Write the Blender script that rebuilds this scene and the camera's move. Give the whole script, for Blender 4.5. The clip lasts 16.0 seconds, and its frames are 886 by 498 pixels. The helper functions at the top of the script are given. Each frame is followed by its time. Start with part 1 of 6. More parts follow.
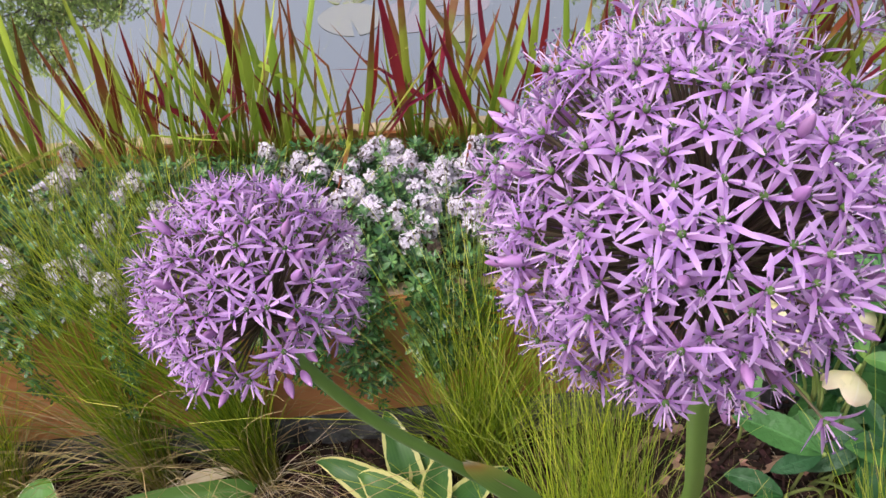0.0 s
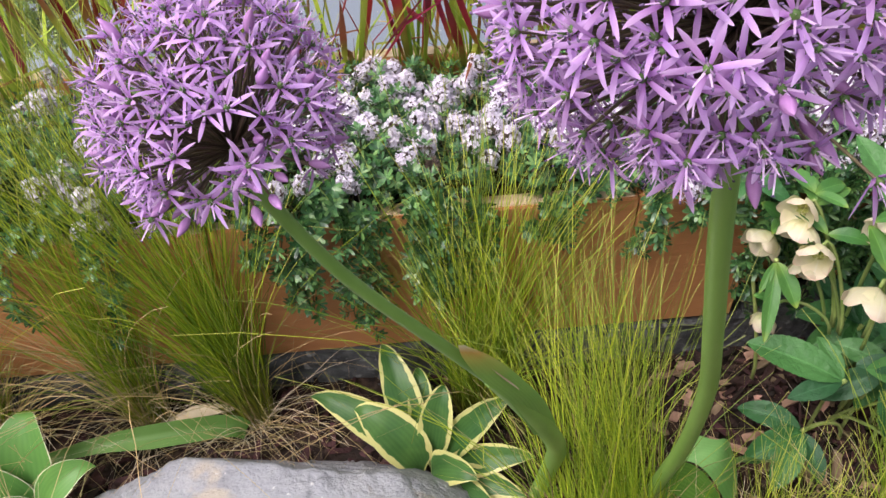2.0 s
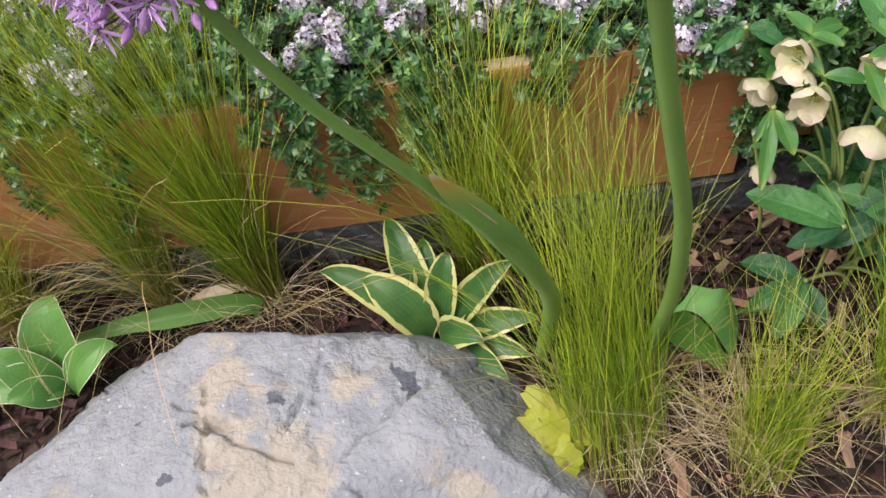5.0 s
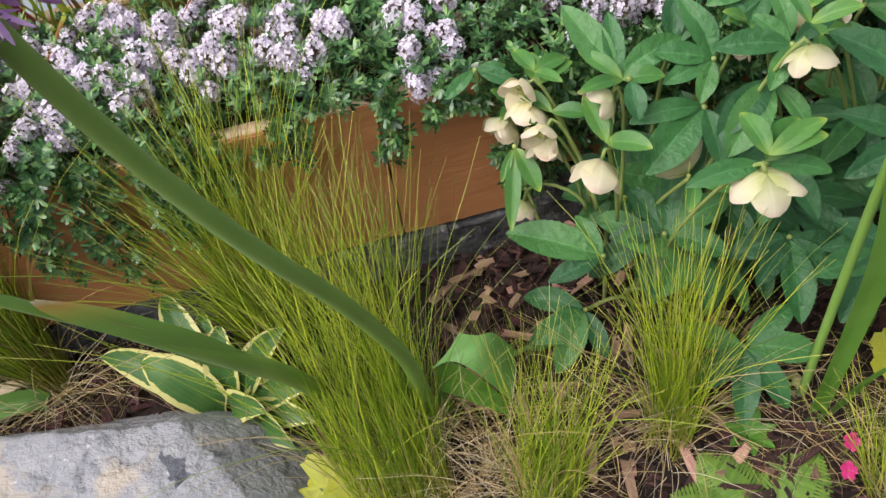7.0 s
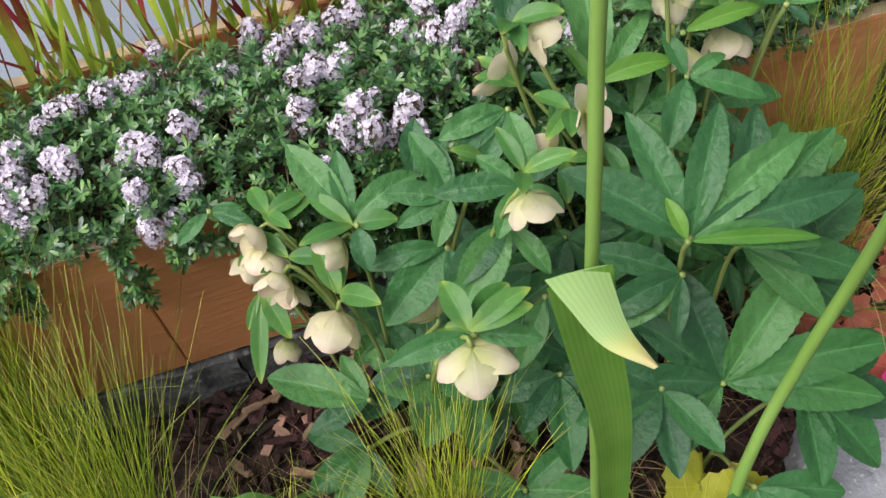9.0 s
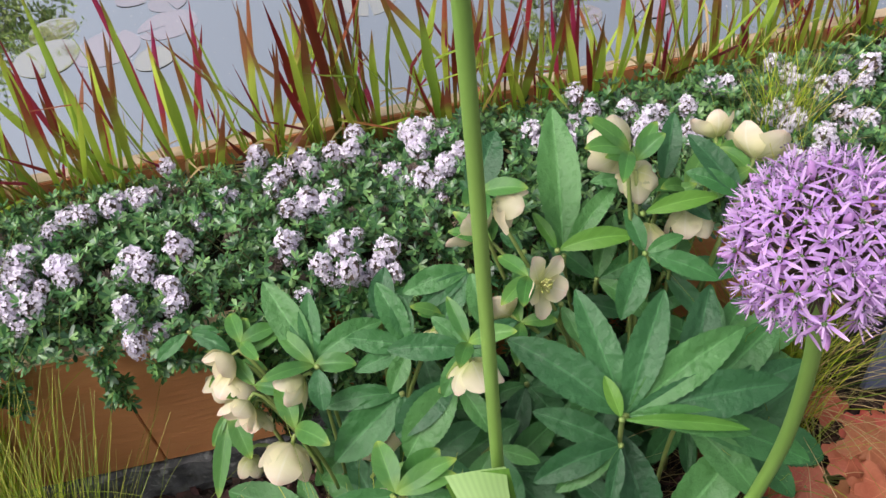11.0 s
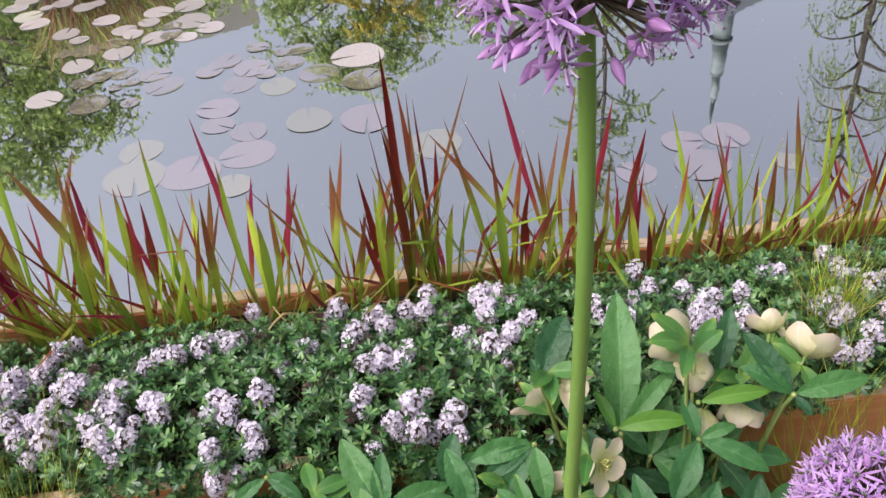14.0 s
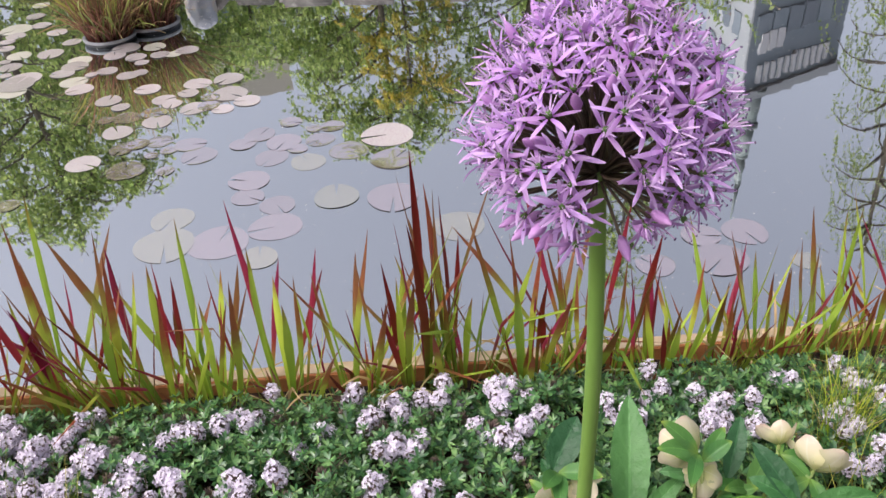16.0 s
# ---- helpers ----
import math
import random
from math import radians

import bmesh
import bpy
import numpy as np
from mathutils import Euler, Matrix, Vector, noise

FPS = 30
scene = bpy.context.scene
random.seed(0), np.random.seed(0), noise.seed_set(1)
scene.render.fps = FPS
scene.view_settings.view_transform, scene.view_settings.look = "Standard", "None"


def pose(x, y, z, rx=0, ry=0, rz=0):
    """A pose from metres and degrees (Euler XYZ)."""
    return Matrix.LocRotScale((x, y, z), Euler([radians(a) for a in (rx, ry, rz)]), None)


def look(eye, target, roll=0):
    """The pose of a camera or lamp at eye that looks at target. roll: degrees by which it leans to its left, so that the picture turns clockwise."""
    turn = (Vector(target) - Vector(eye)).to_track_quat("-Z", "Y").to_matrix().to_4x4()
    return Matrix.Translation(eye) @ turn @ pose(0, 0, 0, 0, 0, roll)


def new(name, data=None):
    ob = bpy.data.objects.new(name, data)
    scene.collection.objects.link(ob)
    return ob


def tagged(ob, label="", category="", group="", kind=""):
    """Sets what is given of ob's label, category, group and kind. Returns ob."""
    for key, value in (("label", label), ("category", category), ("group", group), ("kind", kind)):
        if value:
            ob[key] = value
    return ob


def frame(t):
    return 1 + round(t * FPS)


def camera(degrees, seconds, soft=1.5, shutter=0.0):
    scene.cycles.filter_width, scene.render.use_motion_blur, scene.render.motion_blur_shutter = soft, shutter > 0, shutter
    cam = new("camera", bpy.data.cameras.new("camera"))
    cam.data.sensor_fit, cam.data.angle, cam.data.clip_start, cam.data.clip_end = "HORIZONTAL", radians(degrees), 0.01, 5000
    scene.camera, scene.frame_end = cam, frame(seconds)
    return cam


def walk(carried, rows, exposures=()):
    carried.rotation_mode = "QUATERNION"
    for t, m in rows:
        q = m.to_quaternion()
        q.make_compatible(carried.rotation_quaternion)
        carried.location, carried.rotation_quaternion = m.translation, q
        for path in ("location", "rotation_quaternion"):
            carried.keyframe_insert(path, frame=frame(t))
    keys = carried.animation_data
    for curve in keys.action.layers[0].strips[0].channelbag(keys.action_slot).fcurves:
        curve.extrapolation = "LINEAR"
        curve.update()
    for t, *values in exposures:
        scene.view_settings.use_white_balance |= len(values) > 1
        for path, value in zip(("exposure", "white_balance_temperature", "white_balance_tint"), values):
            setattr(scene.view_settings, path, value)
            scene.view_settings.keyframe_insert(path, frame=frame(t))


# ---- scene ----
cam = camera(54.9, 16.0)
PATH = [
    (0, (0.036, 0.092, 0.849), (0.009, 1.524, -0.548), -0.5),
    (0.5, (0.045, 0.095, 0.845), (0.014, 1.523, -0.556), -0.6),
    (1, (0.048, 0.097, 0.844), (0.017, 1.522, -0.559), -0.7),
    (1.5, (0.045, 0.087, 0.818), (0.014, 1.513, -0.584), -0.8),
    (2, (0.043, 0.074, 0.768), (0.001, 1.488, -0.645), -1.2),
    (2.5, (0.053, 0.056, 0.753), (-0.012, 1.45, -0.68), -1.9),
    (3, (0.051, 0.055, 0.743), (-0.031, 1.411, -0.726), -2.4),
    (3.5, (0.059, 0.057, 0.733), (-0.032, 1.382, -0.762), -3.0),
    (3.7, (0.064, 0.055, 0.729), (-0.032, 1.373, -0.772), -3.3),
    (5.8, (0.112, 0.024, 0.746), (-0.01, 1.279, -0.807), -9.2),
    (6, (0.159, 0.029, 0.736), (0.05, 1.287, -0.815), -9.3),
    (6.5, (0.242, 0.05, 0.741), (0.181, 1.314, -0.808), -9.7),
    (7, (0.276, 0.073, 0.741), (0.249, 1.35, -0.799), -10.4),
    (7.5, (0.336, 0.089, 0.738), (0.339, 1.378, -0.791), -11.2),
    (8, (0.403, 0.116, 0.712), (0.413, 1.408, -0.815), -11.6),
    (8.5, (0.461, 0.148, 0.715), (0.485, 1.44, -0.811), -11.4),
    (9, (0.498, 0.177, 0.743), (0.53, 1.462, -0.79), -11.4),
    (9.5, (0.521, 0.19, 0.766), (0.55, 1.487, -0.756), -10.2),
    (10, (0.546, 0.202, 0.786), (0.544, 1.537, -0.703), -9.1),
    (10.2, (0.555, 0.203, 0.796), (0.542, 1.558, -0.675), -8.8),
    (12.3, (0.585, 0.181, 0.841), (0.525, 1.598, -0.569), -7.5),
    (12.5, (0.581, 0.183, 0.849), (0.519, 1.608, -0.553), -7.3),
    (13, (0.575, 0.191, 0.876), (0.506, 1.663, -0.477), -6.8),
    (13.5, (0.56, 0.194, 0.9), (0.476, 1.71, -0.402), -6.1),
    (14, (0.549, 0.191, 0.915), (0.448, 1.752, -0.331), -5.4),
    (14.5, (0.55, 0.188, 0.926), (0.43, 1.772, -0.289), -5.0),
    (15, (0.552, 0.182, 0.938), (0.422, 1.797, -0.234), -4.5),
    (15.5, (0.554, 0.182, 0.951), (0.415, 1.822, -0.185), -3.9),
    (16, (0.551, 0.185, 0.954), (0.409, 1.839, -0.162), -3.3),
]
walk(cam, [(t, look(eye, target, roll)) for t, eye, target, roll in PATH],
     [(0, -0.26, 6500, 19), (1.3, -0.22, 6500, 19), (2.1, -0.08, 6500, 19), (3, -0.14, 6500, 17), (7, -0.16, 6500, 16), (10.2, -0.20, 6500, 15), (12.5, -0.21, 6500, 19), (16, -0.22, 6500, 20)])

# ---- sky and light: a bright overcast day ----
world = bpy.data.worlds.new("overcast_sky")
scene.world = world
world.use_nodes = True
wn = world.node_tree.nodes
sky = wn.new("ShaderNodeTexSky")
sky.sky_type, sky.sun_disc = "NISHITA", False
sky.sun_elevation, sky.sun_rotation = radians(56), radians(-120)
sky.air_density, sky.dust_density, sky.ozone_density = 1.0, 6.0, 1.0
pale = wn.new("ShaderNodeHueSaturation")
pale.inputs["Saturation"].default_value = 0.38
world.node_tree.links.new(sky.outputs[0], pale.inputs["Color"])
world.node_tree.links.new(pale.outputs[0], wn["Background"].inputs[0])
wn["Background"].inputs[1].default_value = 0.205
sun = new("sun", bpy.data.lights.new("sun", "SUN"))
sun.data.energy, sun.data.angle, sun.data.color = 1.95, radians(45), (1.0, 0.98, 0.95)
sun.matrix_world = look((0.3 - 4.0 * math.sin(radians(120)), 0.6 + 4.0 * math.cos(radians(120)), 4.0 * math.tan(radians(56))), (0.3, 0.6, 0))
scene.view_settings.exposure = -0.27


# ---- materials ----
def mat(name, c1, c2, scale=60.0, rough=0.5, trans=0.0, bump=0.0, bscale=300.0, ramp=None, edge=None, vary=0.12,
        spec=0.4, stripes=0.0, vein=0.0, sheen=0.0, blotch=None, stretch=(1, 1, 1), bdist=0.004):
    """A surface: two colours mixed by noise, tints along (ramp) and at the margin (edge) of a leaf, and fine relief."""
    m = bpy.data.materials.new(name)
    m.use_nodes = True
    nt, nd = m.node_tree, m.node_tree.nodes
    ln = nt.links.new
    pb = nd["Principled BSDF"]
    co = nd.new("ShaderNodeTexCoord")
    mp = nd.new("ShaderNodeMapping")
    mp.inputs["Scale"].default_value = stretch
    ln(co.outputs["Object"], mp.inputs[0])
    no = nd.new("ShaderNodeTexNoise")
    no.inputs["Scale"].default_value, no.inputs["Detail"].default_value = scale, 6
    ln(mp.outputs[0], no.inputs["Vector"])

    def mixed(fac, a, b):
        k = nd.new("ShaderNodeMix")
        k.data_type = "RGBA"
        for sock, v in ((k.inputs[0], fac), (k.inputs[6], a), (k.inputs[7], b)):
            if hasattr(v, "is_linked"):
                ln(v, sock)
            elif isinstance(v, (int, float)):
                sock.default_value = v
            else:
                sock.default_value = (*v, 1)
        return k.outputs[2]

    def math_(op, a, b=0.0, c=0.0):
        k = nd.new("ShaderNodeMath")
        k.operation = op
        for sock, v in zip(k.inputs, (a, b, c)):
            if hasattr(v, "is_linked"):
                ln(v, sock)
            else:
                sock.default_value = v
        return k.outputs[0]

    def steps(fac, stops):
        k = nd.new("ShaderNodeValToRGB")
        while len(k.color_ramp.elements) < len(stops):
            k.color_ramp.elements.new(0.5)
        for e, (p, c) in zip(k.color_ramp.elements, stops):
            e.position, e.color = p, (*c, 1)
        ln(fac, k.inputs[0])
        return k.outputs[0]

    soft = steps(no.outputs[0], [(0.3, (0, 0, 0)), (0.7, (1, 1, 1))])
    col = mixed(soft, c1, c2)
    if ramp or edge or vein or stripes:
        uv = nd.new("ShaderNodeSeparateXYZ")
        ln(co.outputs["UV"], uv.inputs[0])
        u, v = uv.outputs[0], uv.outputs[1]
        across = math_("ABSOLUTE", math_("MULTIPLY_ADD", u, 2.0, -1.0))
    if ramp:
        wob = math_("MULTIPLY_ADD", no.outputs[0], 0.3, -0.15)
        rc = steps(math_("ADD", v, wob), [(p, c) for p, c in ramp])
        col = mixed(0.85, col, rc)
    if stripes:
        wv = math_("SINE", math_("MULTIPLY", u, 60.0))
        col = mixed(math_("MULTIPLY", math_("MULTIPLY_ADD", wv, 0.5, 0.5), stripes), col, tuple(min(1, 1.7 * x) for x in c2))
    if vein:
        fish = math_("SINE", math_("MULTIPLY_ADD", across, -7.0, math_("MULTIPLY_ADD", v, 34.0, math_("MULTIPLY", no.outputs[0], 12.0))))
        ribs = math_("POWER", math_("MULTIPLY_ADD", fish, 0.5, 0.5), 6.0)
        mid = math_("LESS_THAN", across, 0.06)
        veins = math_("MAXIMUM", math_("MULTIPLY", ribs, 0.22), mid)
        col = mixed(math_("MULTIPLY", veins, vein), col, tuple(min(1, 1.9 * x + 0.02) for x in c2))
    if edge:
        ec, width = edge
        nb = nd.new("ShaderNodeTexNoise")
        nb.inputs["Scale"].default_value = 55
        ln(co.outputs["Object"], nb.inputs["Vector"])
        rim = math_("GREATER_THAN", math_("MULTIPLY_ADD", math_("SUBTRACT", nb.outputs[0], 0.5), edge[1] * 2.2, across), 1.0 - width)
        col = mixed(rim, col, ec)
    if blotch:
        bc, bs, lo, hi = blotch
        nb = nd.new("ShaderNodeTexNoise")
        nb.inputs["Scale"].default_value, nb.inputs["Detail"].default_value = bs, 8
        ln(mp.outputs[0], nb.inputs["Vector"])
        col = mixed(steps(nb.outputs[0], [(lo, (0, 0, 0)), (hi, (1, 1, 1))]), col, bc)
    if vary:
        oi, ge = nd.new("ShaderNodeObjectInfo"), nd.new("ShaderNodeNewGeometry")
        r = math_("FRACT", math_("ADD", oi.outputs["Random"], ge.outputs["Random Per Island"]))
        hs = nd.new("ShaderNodeHueSaturation")
        ln(math_("MULTIPLY_ADD", r, 2 * vary, 1 - vary), hs.inputs["Value"])
        ln(math_("MULTIPLY_ADD", r, -0.12 * vary, 0.5 + 0.06 * vary), hs.inputs["Hue"])
        ln(col, hs.inputs["Color"])
        col = hs.outputs[0]
    ln(col, pb.inputs["Base Color"])
    pb.inputs["Roughness"].default_value = rough
    pb.inputs["Specular IOR Level"].default_value = spec
    if sheen:
        pb.inputs["Sheen Weight"].default_value = sheen
    if bump:
        bn = nd.new("ShaderNodeTexNoise")
        bn.inputs["Scale"].default_value, bn.inputs["Detail"].default_value = bscale, 8
        ln(mp.outputs[0], bn.inputs["Vector"])
        h = bn.outputs[0]
        if vein:
            h = math_("MULTIPLY_ADD", veins, -0.07, h)
        bp = nd.new("ShaderNodeBump")
        bp.inputs["Strength"].default_value, bp.inputs["Distance"].default_value = bump, bdist
        ln(h, bp.inputs["Height"])
        ln(bp.outputs[0], pb.inputs["Normal"])
    if trans:
        tr, mx = nd.new("ShaderNodeBsdfTranslucent"), nd.new("ShaderNodeMixShader")
        mx.inputs[0].default_value = trans
        ln(col, tr.inputs[0])
        ln(pb.outputs[0], mx.inputs[1])
        ln(tr.outputs[0], mx.inputs[2])
        ln(mx.outputs[0], nd["Material Output"].inputs[0])
    return m


M_PETAL = mat("allium_petal", (0.64, 0.35, 0.76), (0.73, 0.46, 0.83), 90, 0.5, 0.36, ramp=[(0.0, (0.46, 0.18, 0.58)), (0.2, (0.62, 0.34, 0.74)), (1.0, (0.80, 0.60, 0.90))], vary=0.22)
M_BUD = mat("allium_bud", (0.56, 0.26, 0.62), (0.66, 0.38, 0.70), 90, 0.5, 0.2, vary=0.2)
M_OVARY = mat("allium_ovary", (0.06, 0.14, 0.035), (0.12, 0.22, 0.05), 300, 0.5)
M_PEDICEL = mat("allium_pedicel", (0.075, 0.055, 0.04), (0.15, 0.13, 0.06), 60, 0.5, vary=0.3)
M_FILAMENT = mat("allium_filament", (0.82, 0.64, 0.87), (0.74, 0.50, 0.82), 80, 0.5, 0.25)
M_ANTHER = mat("allium_anther", (0.10, 0.06, 0.16), (0.2, 0.14, 0.24), 80, 0.6)
M_STEM = mat("allium_stem", (0.17, 0.33, 0.06), (0.25, 0.43, 0.10), 25, 0.42, 0.0, bump=0.1, bscale=120, vary=0.08, stretch=(1, 1, 0.15))
M_STRAP = mat("allium_leaf", (0.11, 0.25, 0.05), (0.19, 0.36, 0.10), 18, 0.4, 0.25, stripes=0.035, bump=0.12, bscale=90, vary=0.1, ramp=[(0.0, (0.10, 0.22, 0.04)), (0.85, (0.19, 0.36, 0.09)), (0.95, (0.55, 0.45, 0.10)), (1.0, (0.60, 0.42, 0.18))])
M_SHEATH = mat("sheathing_leaf", (0.17, 0.36, 0.07), (0.25, 0.45, 0.11), 18, 0.42, 0.2, stripes=0.10, bump=0.1, bscale=60, vary=0.0, ramp=[(0.0, (0.16, 0.33, 0.07)), (0.55, (0.24, 0.44, 0.09)), (0.72, (0.50, 0.48, 0.10)), (0.84, (0.66, 0.34, 0.09)), (0.95, (0.74, 0.60, 0.42))])
M_FLAP = mat("pale_leaf_underside", (0.27, 0.47, 0.14), (0.38, 0.56, 0.22), 18, 0.42, 0.25, stripes=0.12, bump=0.1, bscale=60, vary=0.0, ramp=[(0.0, (0.28, 0.48, 0.15)), (0.6, (0.37, 0.55, 0.21)), (0.8, (0.56, 0.55, 0.17)), (1.0, (0.66, 0.50, 0.24))])
M_STRAPG = mat("upright_allium_leaf", (0.10, 0.27, 0.03), (0.19, 0.40, 0.07), 18, 0.4, 0.25, stripes=0.16, bump=0.12, bscale=90, vary=0.1)
M_PAPER = mat("dry_sheath", (0.55, 0.42, 0.26), (0.74, 0.66, 0.48), 60, 0.7, 0.2, bump=0.2)
M_THYME = mat("thyme_leaf", (0.022, 0.085, 0.022), (0.115, 0.28, 0.085), 60, 0.30, 0.08, vary=0.65, spec=0.6)
M_TWIG = mat("thyme_stem", (0.13, 0.10, 0.05), (0.19, 0.2, 0.08), 80, 0.7)
M_TPETAL = mat("thyme_petal", (0.80, 0.73, 0.88), (0.93, 0.88, 0.95), 200, 0.6, 0.3, vary=0.14)
M_TCALYX = mat("thyme_calyx", (0.18, 0.11, 0.13), (0.25, 0.22, 0.13), 200, 0.6, vary=0.35)
M_BLOOD = mat("blood_grass", (0.28, 0.36, 0.05), (0.20, 0.30, 0.04), 25, 0.45, 0.3, stripes=0.12, vary=0.3,
              ramp=[(0.0, (0.16, 0.20, 0.04)), (0.25, (0.34, 0.50, 0.05)), (0.54, (0.40, 0.46, 0.06)), (0.62, (0.26, 0.14, 0.035)), (0.70, (0.28, 0.025, 0.03)), (1.0, (0.20, 0.010, 0.03))])
M_BLOODG = mat("green_grass", (0.26, 0.38, 0.05), (0.34, 0.46, 0.06), 25, 0.45, 0.3, stripes=0.12, vary=0.3,
               ramp=[(0.0, (0.16, 0.20, 0.04)), (0.3, (0.32, 0.52, 0.05)), (0.8, (0.42, 0.58, 0.07)), (0.95, (0.28, 0.08, 0.04)), (1.0, (0.25, 0.05, 0.03))])
M_BLOODR = mat("red_grass", (0.24, 0.015, 0.03), (0.17, 0.010, 0.03), 25, 0.42, 0.25, stripes=0.10, vary=0.35,
               ramp=[(0.0, (0.18, 0.22, 0.04)), (0.28, (0.32, 0.38, 0.05)), (0.46, (0.30, 0.03, 0.03)), (1.0, (0.17, 0.008, 0.028))])
M_NEEDLE = mat("feather_grass", (0.24, 0.345, 0.022), (0.32, 0.43, 0.035), 20, 0.45, 0.25, vary=0.5, ramp=[(0.0, (0.33, 0.25, 0.095)), (0.1, (0.28, 0.32, 0.045)), (0.3, (0.235, 0.37, 0.022)), (0.75, (0.37, 0.49, 0.036)), (1.0, (0.50, 0.51, 0.13))])
M_STRAW = mat("straw_grass", (0.46, 0.35, 0.15), (0.54, 0.44, 0.22), 20, 0.6, 0.2, vary=0.35)
M_HAIR = mat("bleached_hair_grass", (0.66, 0.56, 0.38), (0.76, 0.68, 0.50), 20, 0.6, 0.2, vary=0.25)
M_HELL = mat("hellebore_leaf", (0.025, 0.115, 0.028), (0.050, 0.178, 0.050), 11, 0.42, 0.06, bump=0.7, bscale=110, vein=0.30, vary=0.38, spec=0.38, bdist=0.004)
M_HELLY = mat("young_hellebore_leaf", (0.09, 0.25, 0.03), (0.14, 0.33, 0.05), 22, 0.42, 0.25, bump=0.3, bscale=85, vein=0.25, vary=0.15)
M_HSTEM = mat("hellebore_stem", (0.20, 0.30, 0.07), (0.30, 0.36, 0.12), 40, 0.5, vary=0.15)
M_SEPAL = mat("hellebore_sepal", (0.80, 0.78, 0.52), (0.86, 0.72, 0.58), 26, 0.5, 0.38, bump=0.3, bscale=60, vein=0.16, vary=0.2,
              ramp=[(0.0, (0.42, 0.52, 0.14)), (0.22, (0.60, 0.65, 0.26)), (0.55, (0.80, 0.77, 0.48)), (0.85, (0.86, 0.77, 0.58)), (1.0, (0.84, 0.64, 0.52))], blotch=((0.80, 0.72, 0.50), 22, 0.50, 0.74))
M_BRACT = mat("hellebore_bract", (0.06, 0.20, 0.04), (0.11, 0.28, 0.06), 20, 0.42, 0.2, bump=0.25, bscale=85, vein=0.25, vary=0.2, ramp=[(0.0, (0.20, 0.34, 0.06)), (0.3, (0.07, 0.21, 0.05)), (0.85, (0.09, 0.25, 0.05)), (1.0, (0.30, 0.40, 0.06))])
M_NECTARY = mat("hellebore_stamens", (0.45, 0.5, 0.1), (0.6, 0.58, 0.25), 200, 0.6)
M_HOSTA = mat("hosta_leaf", (0.035, 0.115, 0.03), (0.085, 0.20, 0.045), 30, 0.4, 0.2, bump=0.25, bscale=60, stripes=0.10, edge=((0.64, 0.63, 0.24), 0.24), vary=0.12)
M_HOSTAG = mat("green_hosta_leaf", (0.10, 0.27, 0.06), (0.14, 0.33, 0.07), 30, 0.4, 0.2, bump=0.25, bscale=60, stripes=0.10, edge=((0.72, 0.74, 0.5), 0.05), vary=0.12)
M_HEUO = mat("orange_heuchera_leaf", (0.36, 0.095, 0.045), (0.48, 0.17, 0.085), 35, 0.5, 0.2, bump=0.4, bscale=90, vein=0.25, vary=0.3)
M_HEUY = mat("yellow_heuchera_leaf", (0.44, 0.46, 0.04), (0.36, 0.40, 0.035), 35, 0.5, 0.25, bump=0.3, bscale=90, vein=0.2, vary=0.12, blotch=((0.22, 0.12, 0.03), 45, 0.62, 0.7))
M_FERN = mat("fern_leaf", (0.14, 0.28, 0.04), (0.20, 0.35, 0.06), 40, 0.5, 0.3, vary=0.2)
M_PINK = mat("pink_petal", (0.75, 0.03, 0.22), (0.85, 0.08, 0.34), 80, 0.5, 0.25, vary=0.1)
M_BARK = mat("bark_chip", (0.015, 0.008, 0.007), (0.082, 0.039, 0.031), 50, 0.8, bump=0.6, bscale=180, vary=0.6, blotch=((0.24, 0.155, 0.10), 15, 0.64, 0.70))
M_CHIP = mat("pale_wood_chip", (0.28, 0.17, 0.11), (0.50, 0.34, 0.23), 40, 0.8, bump=0.7, bscale=180, vary=0.5, blotch=((0.11, 0.055, 0.04), 22, 0.54, 0.66), stretch=(0.4, 1, 1))
M_FOOT = mat("folded_leaf", (0.17, 0.46, 0.10), (0.27, 0.55, 0.17), 18, 0.4, 0.25, stripes=0.06, bump=0.12, bscale=90, vary=0.0)
M_SOIL = mat("dark_mulch", (0.010, 0.006, 0.005), (0.034, 0.020, 0.015), 70, 0.9, bump=1.0, bscale=110, vary=0.0, blotch=((0.085, 0.05, 0.035), 40, 0.5, 0.62))
M_WOOD = mat("orange_stained_board", (0.54, 0.205, 0.080), (0.71, 0.335, 0.145), 70, 0.62, bump=0.35, bscale=200, vary=0.07, stretch=(0.05, 1, 1), blotch=((0.60, 0.25, 0.105), 9, 0.42, 0.66))
M_CUT = mat("raw_board_top", (0.62, 0.46, 0.28), (0.72, 0.58, 0.40), 40, 0.7, bump=0.3, bscale=120, vary=0.08, stretch=(0.15, 1, 1), blotch=((0.40, 0.24, 0.12), 30, 0.58, 0.7))
M_STONE = mat("grey_boulder", (0.25, 0.265, 0.29), (0.37, 0.38, 0.40), 26, 0.9, bump=0.9, bscale=170, vary=0.0, blotch=((0.43, 0.385, 0.325), 8.0, 0.54, 0.58))
nt = M_STONE.node_tree
spot, lich, pick = nt.nodes.new("ShaderNodeTexNoise"), nt.nodes.new("ShaderNodeTexNoise"), None
base = nt.nodes["Principled BSDF"].inputs["Base Color"]
source = base.links[0].from_socket
